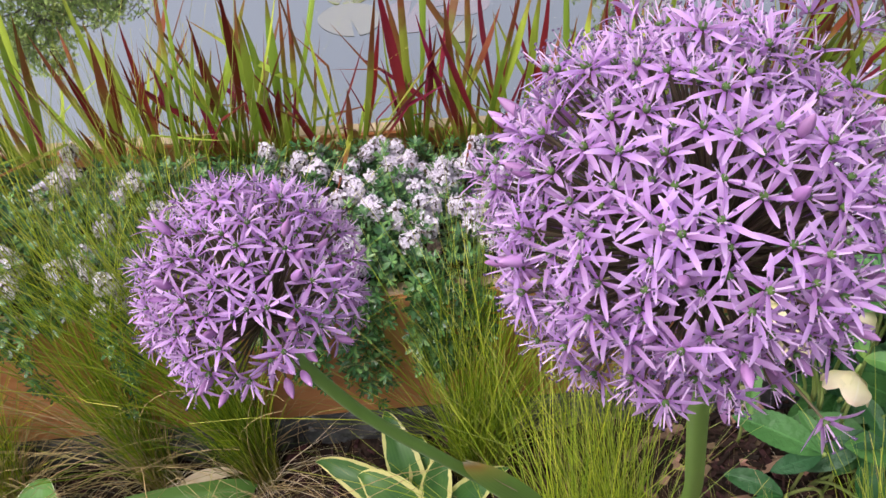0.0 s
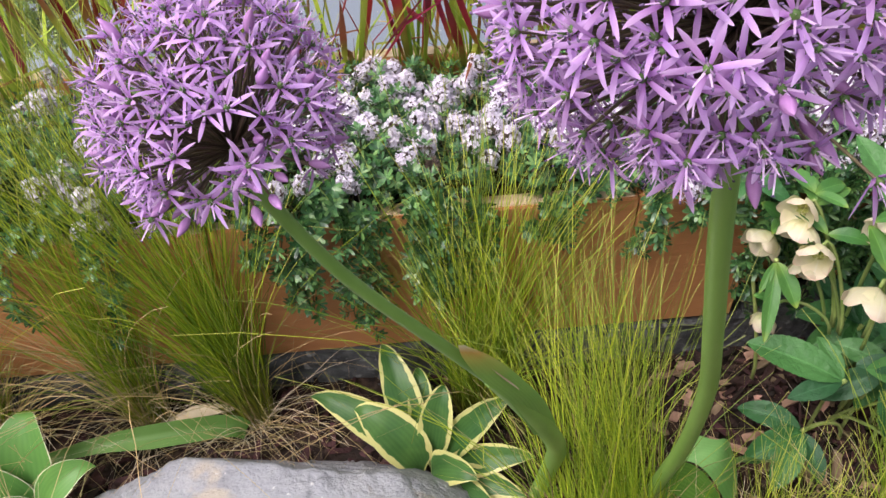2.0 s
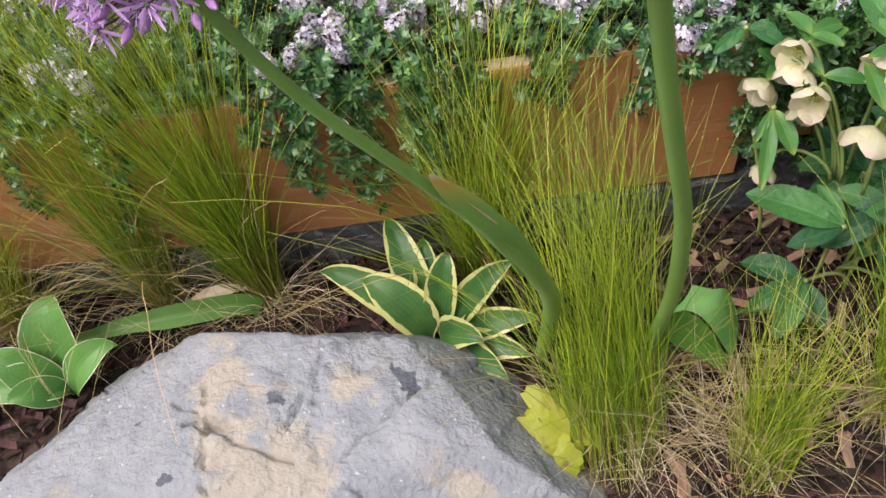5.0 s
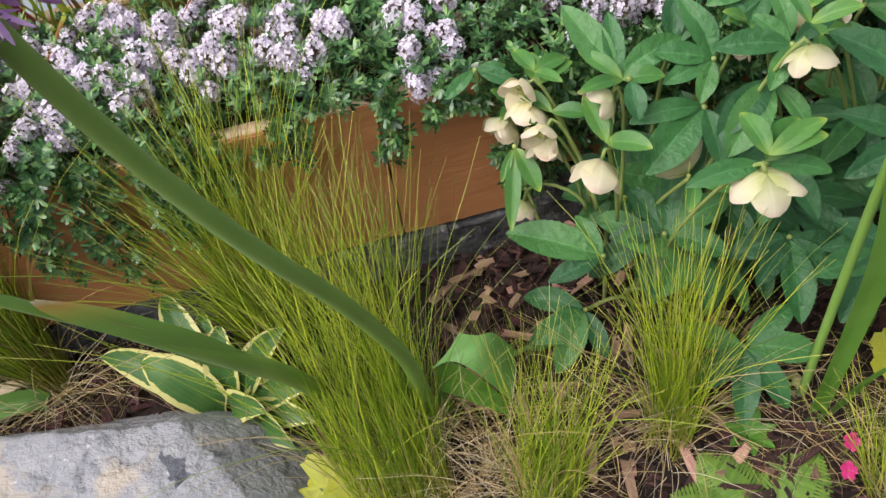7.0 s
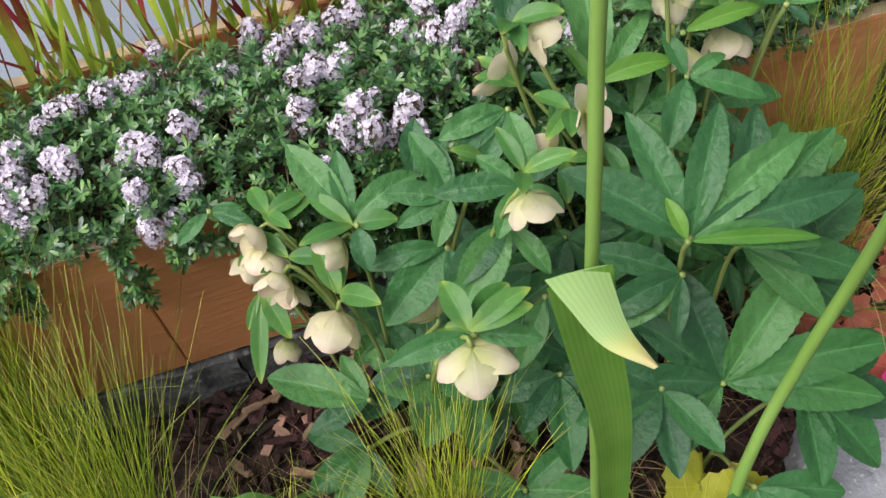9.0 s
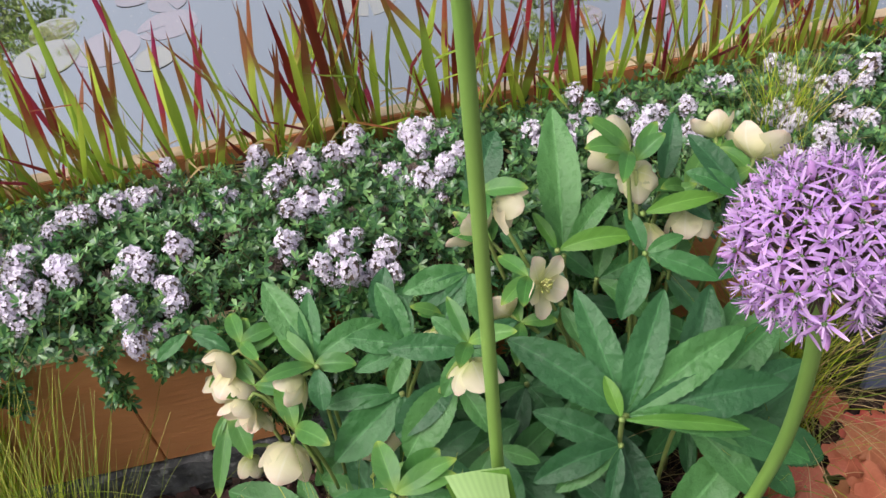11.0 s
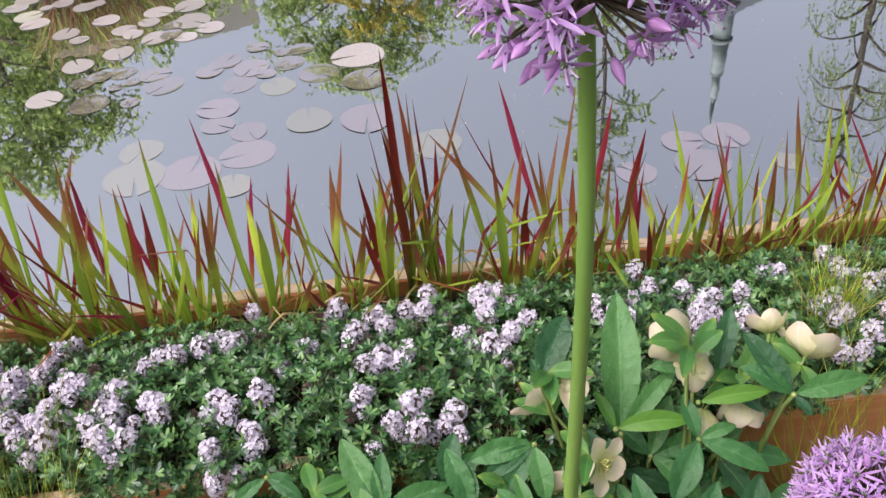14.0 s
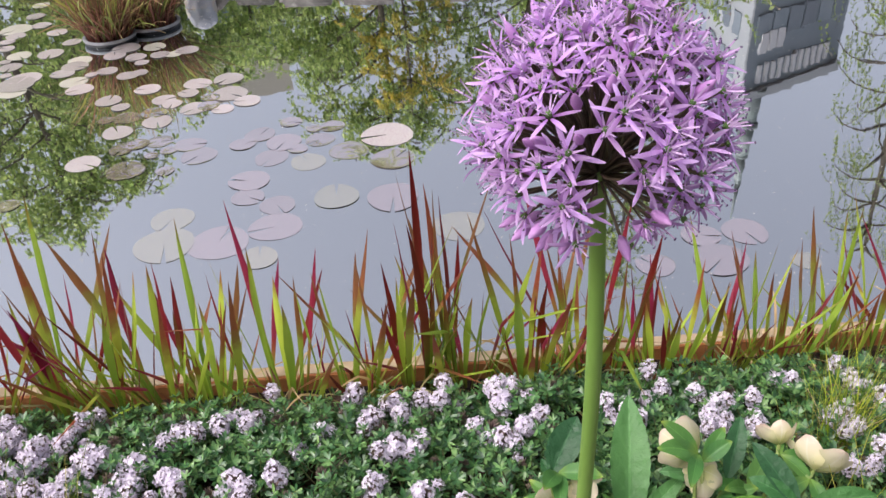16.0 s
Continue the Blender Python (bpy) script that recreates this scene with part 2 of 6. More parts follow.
for node, scale, lo, hi, tint in ((spot, 22, 0.675, 0.685, (0.12, 0.13, 0.155, 1)), (lich, 150, 0.66, 0.72, (0.56, 0.56, 0.56, 1))):
    node.inputs["Scale"].default_value, node.inputs["Detail"].default_value = scale, 5
    nt.links.new(nt.nodes["Texture Coordinate"].outputs["Object"], node.inputs["Vector"])
    edge, blend = nt.nodes.new("ShaderNodeValToRGB"), nt.nodes.new("ShaderNodeMix")
    edge.color_ramp.elements[0].position, edge.color_ramp.elements[1].position = lo, hi
    blend.data_type = "RGBA"
    nt.links.new(node.outputs[0], edge.inputs[0])
    nt.links.new(edge.outputs[0], blend.inputs[0])
    nt.links.new(source, blend.inputs[6])
    blend.inputs[7].default_value = tint
    source = blend.outputs[2]
nt.links.new(source, base)
M_EDGE = mat("dark_edging_stone", (0.05, 0.052, 0.056), (0.16, 0.165, 0.17), 45, 0.8, bump=1.0, bscale=120, vary=0.25, blotch=((0.28, 0.29, 0.29), 70, 0.60, 0.70))
# floating pads: base colours whitened for the sky's sheen, besides the glossy coat
M_PADG = mat("sky_paled_green_lily_pad", (0.58, 0.57, 0.47), (0.66, 0.65, 0.56), 25, 0.28, bump=0.1, bscale=30, vary=0.12, spec=1.0, blotch=((0.56, 0.48, 0.42), 12, 0.55, 0.75))
M_PADR = mat("sky_paled_lily_pad", (0.48, 0.44, 0.43), (0.58, 0.54, 0.53), 25, 0.26, bump=0.1, bscale=30, vary=0.16, spec=1.0, blotch=((0.40, 0.32, 0.32), 14, 0.5, 0.75))
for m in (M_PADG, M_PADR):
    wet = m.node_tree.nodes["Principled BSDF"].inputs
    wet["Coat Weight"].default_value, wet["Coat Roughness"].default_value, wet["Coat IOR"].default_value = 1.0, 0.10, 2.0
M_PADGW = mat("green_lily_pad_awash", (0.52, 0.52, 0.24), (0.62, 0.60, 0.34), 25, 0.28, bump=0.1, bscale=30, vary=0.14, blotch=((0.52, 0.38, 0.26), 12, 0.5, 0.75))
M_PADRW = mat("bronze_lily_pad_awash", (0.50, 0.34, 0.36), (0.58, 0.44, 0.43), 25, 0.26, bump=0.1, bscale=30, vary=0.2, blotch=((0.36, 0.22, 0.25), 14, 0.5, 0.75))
for m in (M_PADGW, M_PADRW):
    nt = m.node_tree
    film_, wash = nt.nodes.new("ShaderNodeBsdfGlossy"), nt.nodes.new("ShaderNodeMixShader")
    film_.inputs["Roughness"].default_value, wash.inputs[0].default_value = 0.03, 0.82
    film_.inputs["Color"].default_value = (0.93, 0.95, 0.97, 1)
    nt.links.new(nt.nodes["Principled BSDF"].outputs[0], wash.inputs[1])
    nt.links.new(film_.outputs[0], wash.inputs[2])
    nt.links.new(wash.outputs[0], nt.nodes["Material Output"].inputs[0])
M_FLECK = mat("pollen_fleck", (0.66, 0.66, 0.60), (0.80, 0.80, 0.76), 100, 0.6)
M_PLASTIC = mat("black_plastic", (0.012, 0.013, 0.015), (0.025, 0.026, 0.03), 50, 0.4, bump=0.1)
M_BLUE = mat("slate_blue_plastic", (0.13, 0.16, 0.27), (0.16, 0.19, 0.30), 20, 0.45, bump=0.1)
M_RUSH = mat("brown_rush", (0.17, 0.085, 0.05), (0.28, 0.16, 0.08), 12, 0.6, 0.2, vary=0.6, ramp=[(0.0, (0.08, 0.035, 0.025)), (0.4, (0.20, 0.10, 0.06)), (0.8, (0.34, 0.22, 0.10)), (1.0, (0.44, 0.38, 0.16))])
M_RUSHG = mat("green_rush", (0.24, 0.30, 0.06), (0.38, 0.38, 0.09), 12, 0.5, 0.25, vary=0.5, ramp=[(0.0, (0.18, 0.10, 0.04)), (0.4, (0.26, 0.32, 0.07)), (1.0, (0.42, 0.44, 0.12))])
M_RIM = mat("weathered_grey_plastic", (0.20, 0.21, 0.22), (0.32, 0.33, 0.34), 50, 0.45, bump=0.1)
M_WALL = mat("bank_stone", (0.05, 0.047, 0.042), (0.14, 0.13, 0.115), 14, 0.9, bump=0.8, bscale=40, vary=0.35, blotch=((0.20, 0.19, 0.17), 30, 0.55, 0.7))
M_TREE = mat("tree_leaf", (0.30, 0.42, 0.13), (0.42, 0.52, 0.18), 2, 0.5, 0.6, vary=0.4)
M_TREEY = mat("autumn_tinted_leaf", (0.40, 0.44, 0.10), (0.60, 0.48, 0.10), 2, 0.5, 0.6, vary=0.4)
M_TRUNK = mat("tree_bark", (0.12, 0.10, 0.08), (0.19, 0.165, 0.13), 10, 0.9, bump=0.8, bscale=25)
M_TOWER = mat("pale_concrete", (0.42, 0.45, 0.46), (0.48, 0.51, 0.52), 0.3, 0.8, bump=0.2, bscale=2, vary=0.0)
# blue-grey for the tower's darker face, its shade mixed into the colour
M_SHADEW = mat("shaded_grey_cladding", (0.22, 0.265, 0.295), (0.28, 0.325, 0.355), 0.3, 0.6, bump=0.2, bscale=2, vary=0.0)
M_MAST = mat("dark_mast_steel", (0.16, 0.20, 0.19), (0.26, 0.30, 0.29), 1.5, 0.6, vary=0.0)
M_PANE = mat("grey_glass", (0.20, 0.24, 0.27), (0.26, 0.30, 0.33), 0.5, 0.12, vary=0.2)
M_BEIGE = mat("beige_cladding", (0.48, 0.46, 0.38), (0.56, 0.53, 0.44), 0.4, 0.7, vary=0.0)
M_WHITE = mat("white_sign", (0.66, 0.67, 0.68), (0.72, 0.72, 0.72), 3, 0.5, vary=0.0)
M_TEAL = mat("teal_cladding", (0.32, 0.46, 0.46), (0.40, 0.53, 0.52), 0.4, 0.6, vary=0.0)

M_WATER = bpy.data.materials.new("pond_water")
M_WATER.use_nodes = True
nt = M_WATER.node_tree
pb = nt.nodes.new("ShaderNodeBsdfTransparent")
pb.inputs[0].default_value = (0.90, 0.93, 0.88, 1)
gl, mx = nt.nodes.new("ShaderNodeBsdfGlossy"), nt.nodes.new("ShaderNodeMixShader")
fr, sc = nt.nodes.new("ShaderNodeFresnel"), nt.nodes.new("ShaderNodeMath")
fr.inputs[0].default_value = 1.6
sc.operation, sc.inputs[1].default_value, sc.inputs[2].default_value = "MULTIPLY_ADD", 0.9, 0.84
gl.inputs["Roughness"].default_value = 0.015
rip, rb = nt.nodes.new("ShaderNodeTexNoise"), nt.nodes.new("ShaderNodeBump")
rip.inputs["Scale"].default_value, rip.inputs["Detail"].default_value = 5.0, 3
rb.inputs["Strength"].default_value, rb.inputs["Distance"].default_value = 0.014, 0.02
gl.inputs["Color"].default_value = (0.92, 0.98, 1.0, 1)
nt.links.new(nt.nodes.new("ShaderNodeTexCoord").outputs["Object"], rip.inputs["Vector"])
nt.links.new(rip.outputs[0], rb.inputs["Height"])
nt.links.new(rb.outputs[0], gl.inputs["Normal"])
nt.links.new(fr.outputs[0], sc.inputs[0])
nt.links.new(sc.outputs[0], mx.inputs[0])
nt.links.new(pb.outputs[0], mx.inputs[1])
nt.links.new(gl.outputs[0], mx.inputs[2])
nt.links.new(mx.outputs[0], nt.nodes["Material Output"].inputs[0])


M_FLOOR = mat("pond_floor", (0.15, 0.16, 0.10), (0.26, 0.26, 0.19), 3, 0.9, vary=0.0)


# ---- building blocks ----
RND = random.Random(7)
U = RND.uniform
UP = Vector((0, 0, 1))


class Shape:
    """Collects vertices, faces, texture coordinates and materials of one mesh."""

    def __init__(self, *mats):
        self.v, self.f, self.uv, self.mi, self.mats = [], [], [], [], list(mats)

    def add(self, verts, faces, uvs=None, mi=0):
        o = len(self.v)
        self.v += [tuple(p) for p in verts]
        self.uv += uvs if uvs else [(0.5, 0.5)] * len(verts)
        self.f += [tuple(i + o for i in q) for q in faces]
        self.mi += [mi] * len(faces)
        return self

    def mesh(self, name, shift=Vector((0, 0, 0)), smooth=True):
        me = bpy.data.meshes.new(name)
        vs = np.array(self.v, dtype=float).reshape(-1, 3) - np.array(shift)
        me.from_pydata(vs.tolist(), [], self.f)
        for m in self.mats:
            me.materials.append(m)
        n = len(me.loops)
        idx = np.zeros(n, dtype=np.int32)
        me.loops.foreach_get("vertex_index", idx)
        layer = me.uv_layers.new(name="UVMap")
        layer.data.foreach_set("uv", np.array(self.uv, dtype=np.float32)[idx].ravel())
        me.polygons.foreach_set("material_index", np.array(self.mi, dtype=np.int32))
        me.polygons.foreach_set("use_smooth", np.full(len(me.polygons), smooth))
        me.update()
        return me


def place_of(ob):
    p = Vector(ob.location)
    while ob.parent:
        ob = ob.parent
        p += ob.location
    return p


def root(name, loc, label, category, group="", kind=""):
    ob = new(name)
    ob.location, ob.empty_display_size = loc, 0.02
    return tagged(ob, label, category, group, kind)


def part(name, shape, parent, label="", smooth=True):
    ob = new(name, shape.mesh(name, place_of(parent), smooth))
    ob.parent = parent
    return tagged(ob, label)


def solid(name, shape, label, category, group="", kind="", smooth=True):
    return tagged(new(name, shape.mesh(name, smooth=smooth)), label, category, group, kind)


def shared(name, me, parent, m, label=""):
    ob = new(name, me)
    ob.parent, ob.matrix_basis = parent, m
    return tagged(ob, label)


def tube(s, pts, radii, n=8, mi=0, cap=True):
    pts = [Vector(p) for p in pts]
    vs, fs, uvs = [], [], []
    side = None
    for i, p in enumerate(pts):
        t = (pts[min(i + 1, len(pts) - 1)] - pts[max(i - 1, 0)]).normalized()
        if side is None:
            side = t.orthogonal().normalized()
        side = (side - t * side.dot(t)).normalized()
        w = t.cross(side)
        r = radii[i] if hasattr(radii, "__len__") else radii
        for k in range(n):
            a = 2 * math.pi * k / n
            vs.append(p + (side * math.cos(a) + w * math.sin(a)) * r)
            uvs.append((k / n, i / (len(pts) - 1)))
    for i in range(len(pts) - 1):
        for k in range(n):
            fs.append((i * n + k, i * n + (k + 1) % n, (i + 1) * n + (k + 1) % n, (i + 1) * n + k))
    if cap:
        fs += [tuple(range(n))[::-1], tuple((len(pts) - 1) * n + k for k in range(n))]
    return s.add(vs, fs, uvs, mi)


def bezier(a, b, c, d, n):
    a, b, c, d = (Vector(p) for p in (a, b, c, d))
    return [a * (1 - t) ** 3 + b * 3 * t * (1 - t) ** 2 + c * 3 * t * t * (1 - t) + d * t ** 3 for t in (i / n for i in range(n + 1))]


def spline(pts, n=6):
    """A smooth line through the points."""
    p = [Vector(q) for q in pts]
    p = [2 * p[0] - p[1]] + p + [2 * p[-1] - p[-2]]
    out = []
    for i in range(1, len(p) - 2):
        for k in range(n):
            t = k / n
            out.append(0.5 * (2 * p[i] + (p[i + 1] - p[i - 1]) * t + (2 * p[i - 1] - 5 * p[i] + 4 * p[i + 1] - p[i + 2]) * t * t
                              + (3 * p[i] - p[i - 1] - 3 * p[i + 1] + p[i + 2]) * t ** 3))
    return out + [p[-2]]


def arc(p, way, length, droop, n=6, jitter=0.0):
    """A line from p that starts along way and bends down by droop."""
    p, way = Vector(p), Vector(way).normalized()
    out = [p.copy()]
    for i in range(n):
        way = (way + Vector((U(-jitter, jitter), U(-jitter, jitter), U(-jitter, jitter) - droop / n))).normalized()
        p = p + way * length / n
        out.append(p.copy())
    return out


def ribbon(s, pts, width, side, fold=0.0, profile=None, cols=1, cup=0.0, wave=0.0, tooth=0.0, mi=0):
    """A leaf along pts: width in metres at its widest, folded along the middle, cols columns on each half."""
    side = Vector(side)
    n = len(pts)
    ph = U(0, 6)
    vs, fs, uvs = [], [], []
    for i, p in enumerate(pts):
        t = (pts[min(i + 1, n - 1)] - pts[max(i - 1, 0)]).normalized()
        sd = side - t * side.dot(t)
        sd = sd.normalized() if sd.length > 1e-6 else t.orthogonal().normalized()
        up = sd.cross(t)
        v = i / (n - 1)
        w = 0.5 * width * (profile(v) if profile else max(0.03, 1 - v))
        if tooth and 0 < i < n - 1:
            w *= 1 + tooth * (1 if i % 2 else -1)
        for k in range(-cols, cols + 1):
            a = k / cols
            vs.append(p + sd * (a * w) + up * (abs(a) * fold * w + a * a * cup * w + wave * w * math.sin(v * 9 + ph + 2 * a) * abs(a)))
            uvs.append((0.5 + 0.5 * a, v))
    m = 2 * cols + 1
    for i in range(n - 1):
        for k in range(m - 1):
            fs.append((i * m + k, i * m + k + 1, (i + 1) * m + k + 1, (i + 1) * m + k))
    return s.add(vs, fs, uvs, mi)


def box(s, x0, x1, y0, y1, z0, z1, turn=None, bevel=0.0, mi=0):
    bm = bmesh.new()
    bmesh.ops.create_cube(bm, size=1)
    for v in bm.verts:
        v.co = Vector((x0 + (v.co.x + 0.5) * (x1 - x0), y0 + (v.co.y + 0.5) * (y1 - y0), z0 + (v.co.z + 0.5) * (z1 - z0)))
    if bevel:
        bmesh.ops.bevel(bm, geom=bm.edges[:], offset=bevel, segments=2, affect="EDGES")
    if turn:
        bm.transform(turn)
    bm.verts.index_update()
    s.add([v.co for v in bm.verts], [[v.index for v in f.verts] for f in bm.faces], None, mi)
    bm.free()
    return s


def oval(v, a=0.9, b=0.7):
    """Outline of a pointed oval leaf."""
    return max(0.02, math.sin(math.pi * min(1, v) ** b) ** a)


def frame_to(z, spin=0.0):
    """A turn that brings the z axis to the direction z."""
    return Vector(z).to_track_quat("Z", "Y").to_matrix().to_4x4() @ Matrix.Rotation(spin, 4, "Z")


def ball(s, c, r, mi=0, sub=1, squash=(1, 1, 1)):
    bm = bmesh.new()
    bmesh.ops.create_icosphere(bm, subdivisions=sub, radius=1)
    bm.verts.index_update()
    c = Vector(c)
    s.add([c + Vector((v.co.x * squash[0], v.co.y * squash[1], v.co.z * squash[2])) * r for v in bm.verts], [[v.index for v in f.verts] for f in bm.faces], None, mi)
    bm.free()
    return s


# ---- ground, boards, bed, water ----
GROUND, WATER, BED = -0.06, -0.04, 0.185


def yf(x):
    return 0.731 + (x - 0.345) * 0.118


def yb(x):
    return 1.010 + (x - 0.186) * 0.113


def bank(x):
    return 3.41 + 0.03 * x + 1.1 * max(0.0, -0.62 - x)


def ground_height(x, y):
    if yb(x) + 0.02 < y < bank(x) + 0.1 and abs(x) < 9:
        return -0.55
    h = GROUND if y < yb(x) + 0.1 else 0.02
    return h + (0.008 * noise.noise(Vector((x * 9, y * 9, 0))) if abs(x) < 3 and y < 1 else 0)


gx = [-400, -100, -30, -12, -9, -6, -4, -3] + [-2 + 0.05 * i for i in range(81)] + [3, 4, 6, 9, 12, 30, 100, 400]
gy = [-400, -100, -30, -10, -4, -2, -1] + [-0.5 + 0.05 * i for i in range(36)] + [1.6, 2, 2.5, 3, 3.4, 3.8, 4.2, 5, 7, 10, 20, 40, 100, 400]
s = Shape(M_SOIL)
s.add([(x, y, ground_height(x, y)) for y in gy for x in gx],
      [(j * len(gx) + i, j * len(gx) + i + 1, (j + 1) * len(gx) + i + 1, (j + 1) * len(gx) + i) for j in range(len(gy) - 1) for i in range(len(gx) - 1)])
solid("ground", s, "dark brown bark-mulched soil", "ground", kind="structure")

s = Shape(M_WATER)
s.add([(-9, yb(-9) + 0.012, WATER), (9, yb(9) + 0.012, WATER), (9, bank(9) + 0.3, WATER), (-9, bank(-9) + 0.3, WATER)], [(0, 1, 2, 3)])
s2 = Shape(M_FLOOR)
s2.add([(-9, yb(-9) + 0.012, -0.5), (9, yb(9) + 0.012, -0.5), (9, bank(9) + 0.2, -0.5), (-9, bank(-9) + 0.2, -0.5)], [(0, 1, 2, 3)])
solid("pond_floor", s2, "dark silty pond floor", "pond floor", kind="structure")
solid("water", s, "still pond water mirroring a pale sky", "water", kind="structure")

WOODSET = root("planter_edge", (0, 0, 0), "orange-stained timber boards edging the raised bed", "planter edging", kind="structure")


def board(x0, x1, line, z0, z1, thick, parent, lift=0.0, label=""):
    """A plank whose front face follows line from x0 to x1, with a raw sawn top."""
    n = max(2, int((x1 - x0) / 0.05))
    s = Shape(M_WOOD, M_CUT)
    dx, dy = x1 - x0, line(x1) - line(x0)
    ln_ = math.hypot(dx, dy)
    turn = Matrix.Translation((x0, line(x0), 0)) @ Matrix.Rotation(math.atan2(dy, dx), 4, "Z")
    box(s, 0.0003, ln_ - 0.0003, 0, thick, z0, z1 + lift, turn, 0.0012)
    box(s, 0.004, ln_ - 0.004, 0.003, thick - 0.003, z1 + lift - 0.002, z1 + lift + 0.0015, turn, 0, 1)
    return part("board", s, parent, label, smooth=False)


for x0, x1, lift in ((-1.1, -0.205, -0.003), (-0.204, 0.222, 0.0), (0.223, 0.358, 0.002)):
    board(x0, x1, yf, 0.003, 0.198, 0.022, WOODSET, lift)
board(0.362, 0.79, lambda x: yf(x) + 0.045, 0.003, 0.17, 0.022, WOODSET)
board(0.7904, 1.7, yf, 0.003, 0.194, 0.022, WOODSET)
for x0, x1, lift in ((-4.0, -0.6, 0), (-0.598, 0.62, 0.0), (0.622, 2.0, 0.003), (2.0, 5.0, 0)):
    board(x0, x1, lambda x: yb(x) - 0.012, -0.12, 0.198, 0.024, WOODSET, lift)

s = Shape(M_SOIL)
xs = [-1.1 + 0.05 * i for i in range(57)]
s.add([(x, y, BED + 0.012 * noise.noise(Vector((x * 14, y * 14, 3))) - 0.01) for x in xs for y in (yf(x) + 0.02, yf(x) + 0.1, yb(x) - 0.1, yb(x) - 0.05, yb(x) - 0.013)],
      [(5 * i + k, 5 * i + k + 1, 5 * i + k + 6, 5 * i + k + 5) for i in range(56) for k in range(4)])
solid("bed_soil", s, "dark soil filling the raised bed", "soil", kind="structure")

# added wall behind the camera, out of view: cuts low sky fill for contrast
s = Shape(M_TOWER)
box(s, -7, 8, -2.2, -2.0, GROUND - 0.1, 1.1, None, 0.01)
solid("wall_south", s, "unseen plain grey wall added to block low sky light", "wall", kind="structure", smooth=False)

EDGING = root("stone_edging", (0, 0, 0), "dark grey stone edging below the boards", "edging", kind="structure")
x = -1.1
while x < 1.7:
    w = U(0.09, 0.24)
    s = Shape(M_EDGE)
    bm = bmesh.new()
    bmesh.ops.create_cube(bm, size=1)
    bmesh.ops.subdivide_edges(bm, edges=bm.edges[:], cuts=9, use_grid_fill=True)
    turn = Matrix.Translation((x + w / 2, yf(x + w / 2) + 0.022 + U(-0.006, 0.008), -0.055)) @ Matrix.Rotation(math.atan(0.118) + U(-0.05, 0.05), 4, "Z")
    for v in bm.verts:
        p = Vector((v.co.x * (w + 0.004), v.co.y * 0.052, v.co.z * (0.108 + 0.01 * noise.noise(Vector((x, 1, 2))))))
        q = p + Vector((x * 3, 0, 0))
        p += noise.noise_vector(q * 24) * 0.007 + noise.noise_vector(q * 90) * 0.0028
        p.z = min(p.z, 0.056)
        v.co = turn @ p
    bm.verts.index_update()
    s.add([v.co for v in bm.verts], [[v.index for v in f.verts] for f in bm.faces])
    bm.free()
    part("stone", s, EDGING, smooth=False)
    x += w


def chips(count, x0, x1, y0, y1, zf, big):
    s = Shape(M_BARK)
    for _ in range(count):
        x, y = U(x0, x1), U(y0, y1)
        if y > yf(x) - 0.004:
            continue
        a = U(0.010, 0.03) * big
        b, c = a * U(0.10, 0.42), U(0.0015, 0.004)
        m = Matrix.Translation((x, y, zf(x, y) + U(0.0, 0.014))) @ Euler((U(-0.7, 0.7), U(-0.7, 0.7), U(0, 6.3))).to_matrix().to_4x4()
        vs = [m @ Vector((sx * a * U(0.4, 0.55), sy * b * U(0.35, 0.55), sz * c)) for sz in (-0.5, 0.5) for sx, sy in ((-1, -1), (1, -1), (1, 1), (-1, 1))]
        s.add(vs, [(3, 2, 1, 0), (4, 5, 6, 7), (0, 1, 5, 4), (1, 2, 6, 5), (2, 3, 7, 6), (3, 0, 4, 7)])
    return s


def chip_mesh(mats):
    s = Shape(mats)
    a, b, c = U(0.018, 0.055), U(0.003, 0.009), U(0.0015, 0.004)
    vs = [(sx * a * U(0.4, 0.55), sy * b * U(0.35, 0.6), sz * c) for sz in (-0.5, 0.5) for sx, sy in ((-1, -1), (0, -1.2), (1, -1), (1, 1), (0, 1.1), (-1, 1))]
    s.add(vs, [(5, 4, 3, 2, 1, 0), (6, 7, 8, 9, 10, 11)] + [(i, (i + 1) % 6, 6 + (i + 1) % 6, 6 + i) for i in range(6)])
    return s.mesh("bark_chip", smooth=False)


MULCH = tagged(new("bark_mulch"), "coarse brown bark chips spread over the soil", "mulch", kind="structure")
CHIPS = [chip_mesh(M_BARK) for _ in range(8)] + [chip_mesh(M_CHIP) for _ in range(5)]
for _ in range(290):
    x, y = U(0.24, 0.60), U(0.38, 0.72)
    if y < yf(x) - 0.02:
        shared("bark_chip", RND.choice(CHIPS), MULCH, Matrix.Translation((x, y, ground_height(x, y) + U(0.006, 0.016))) @ Euler((U(-0.4, 0.4), U(-0.4, 0.4), U(0, 6.3))).to_matrix().to_4x4())
solid("fine_bark_mulch", chips(8000, -0.8, 1.25, 0.2, 0.85, ground_height, 1.0), "loose brown bark chips on the soil", "mulch", kind="stuff", smooth=False)


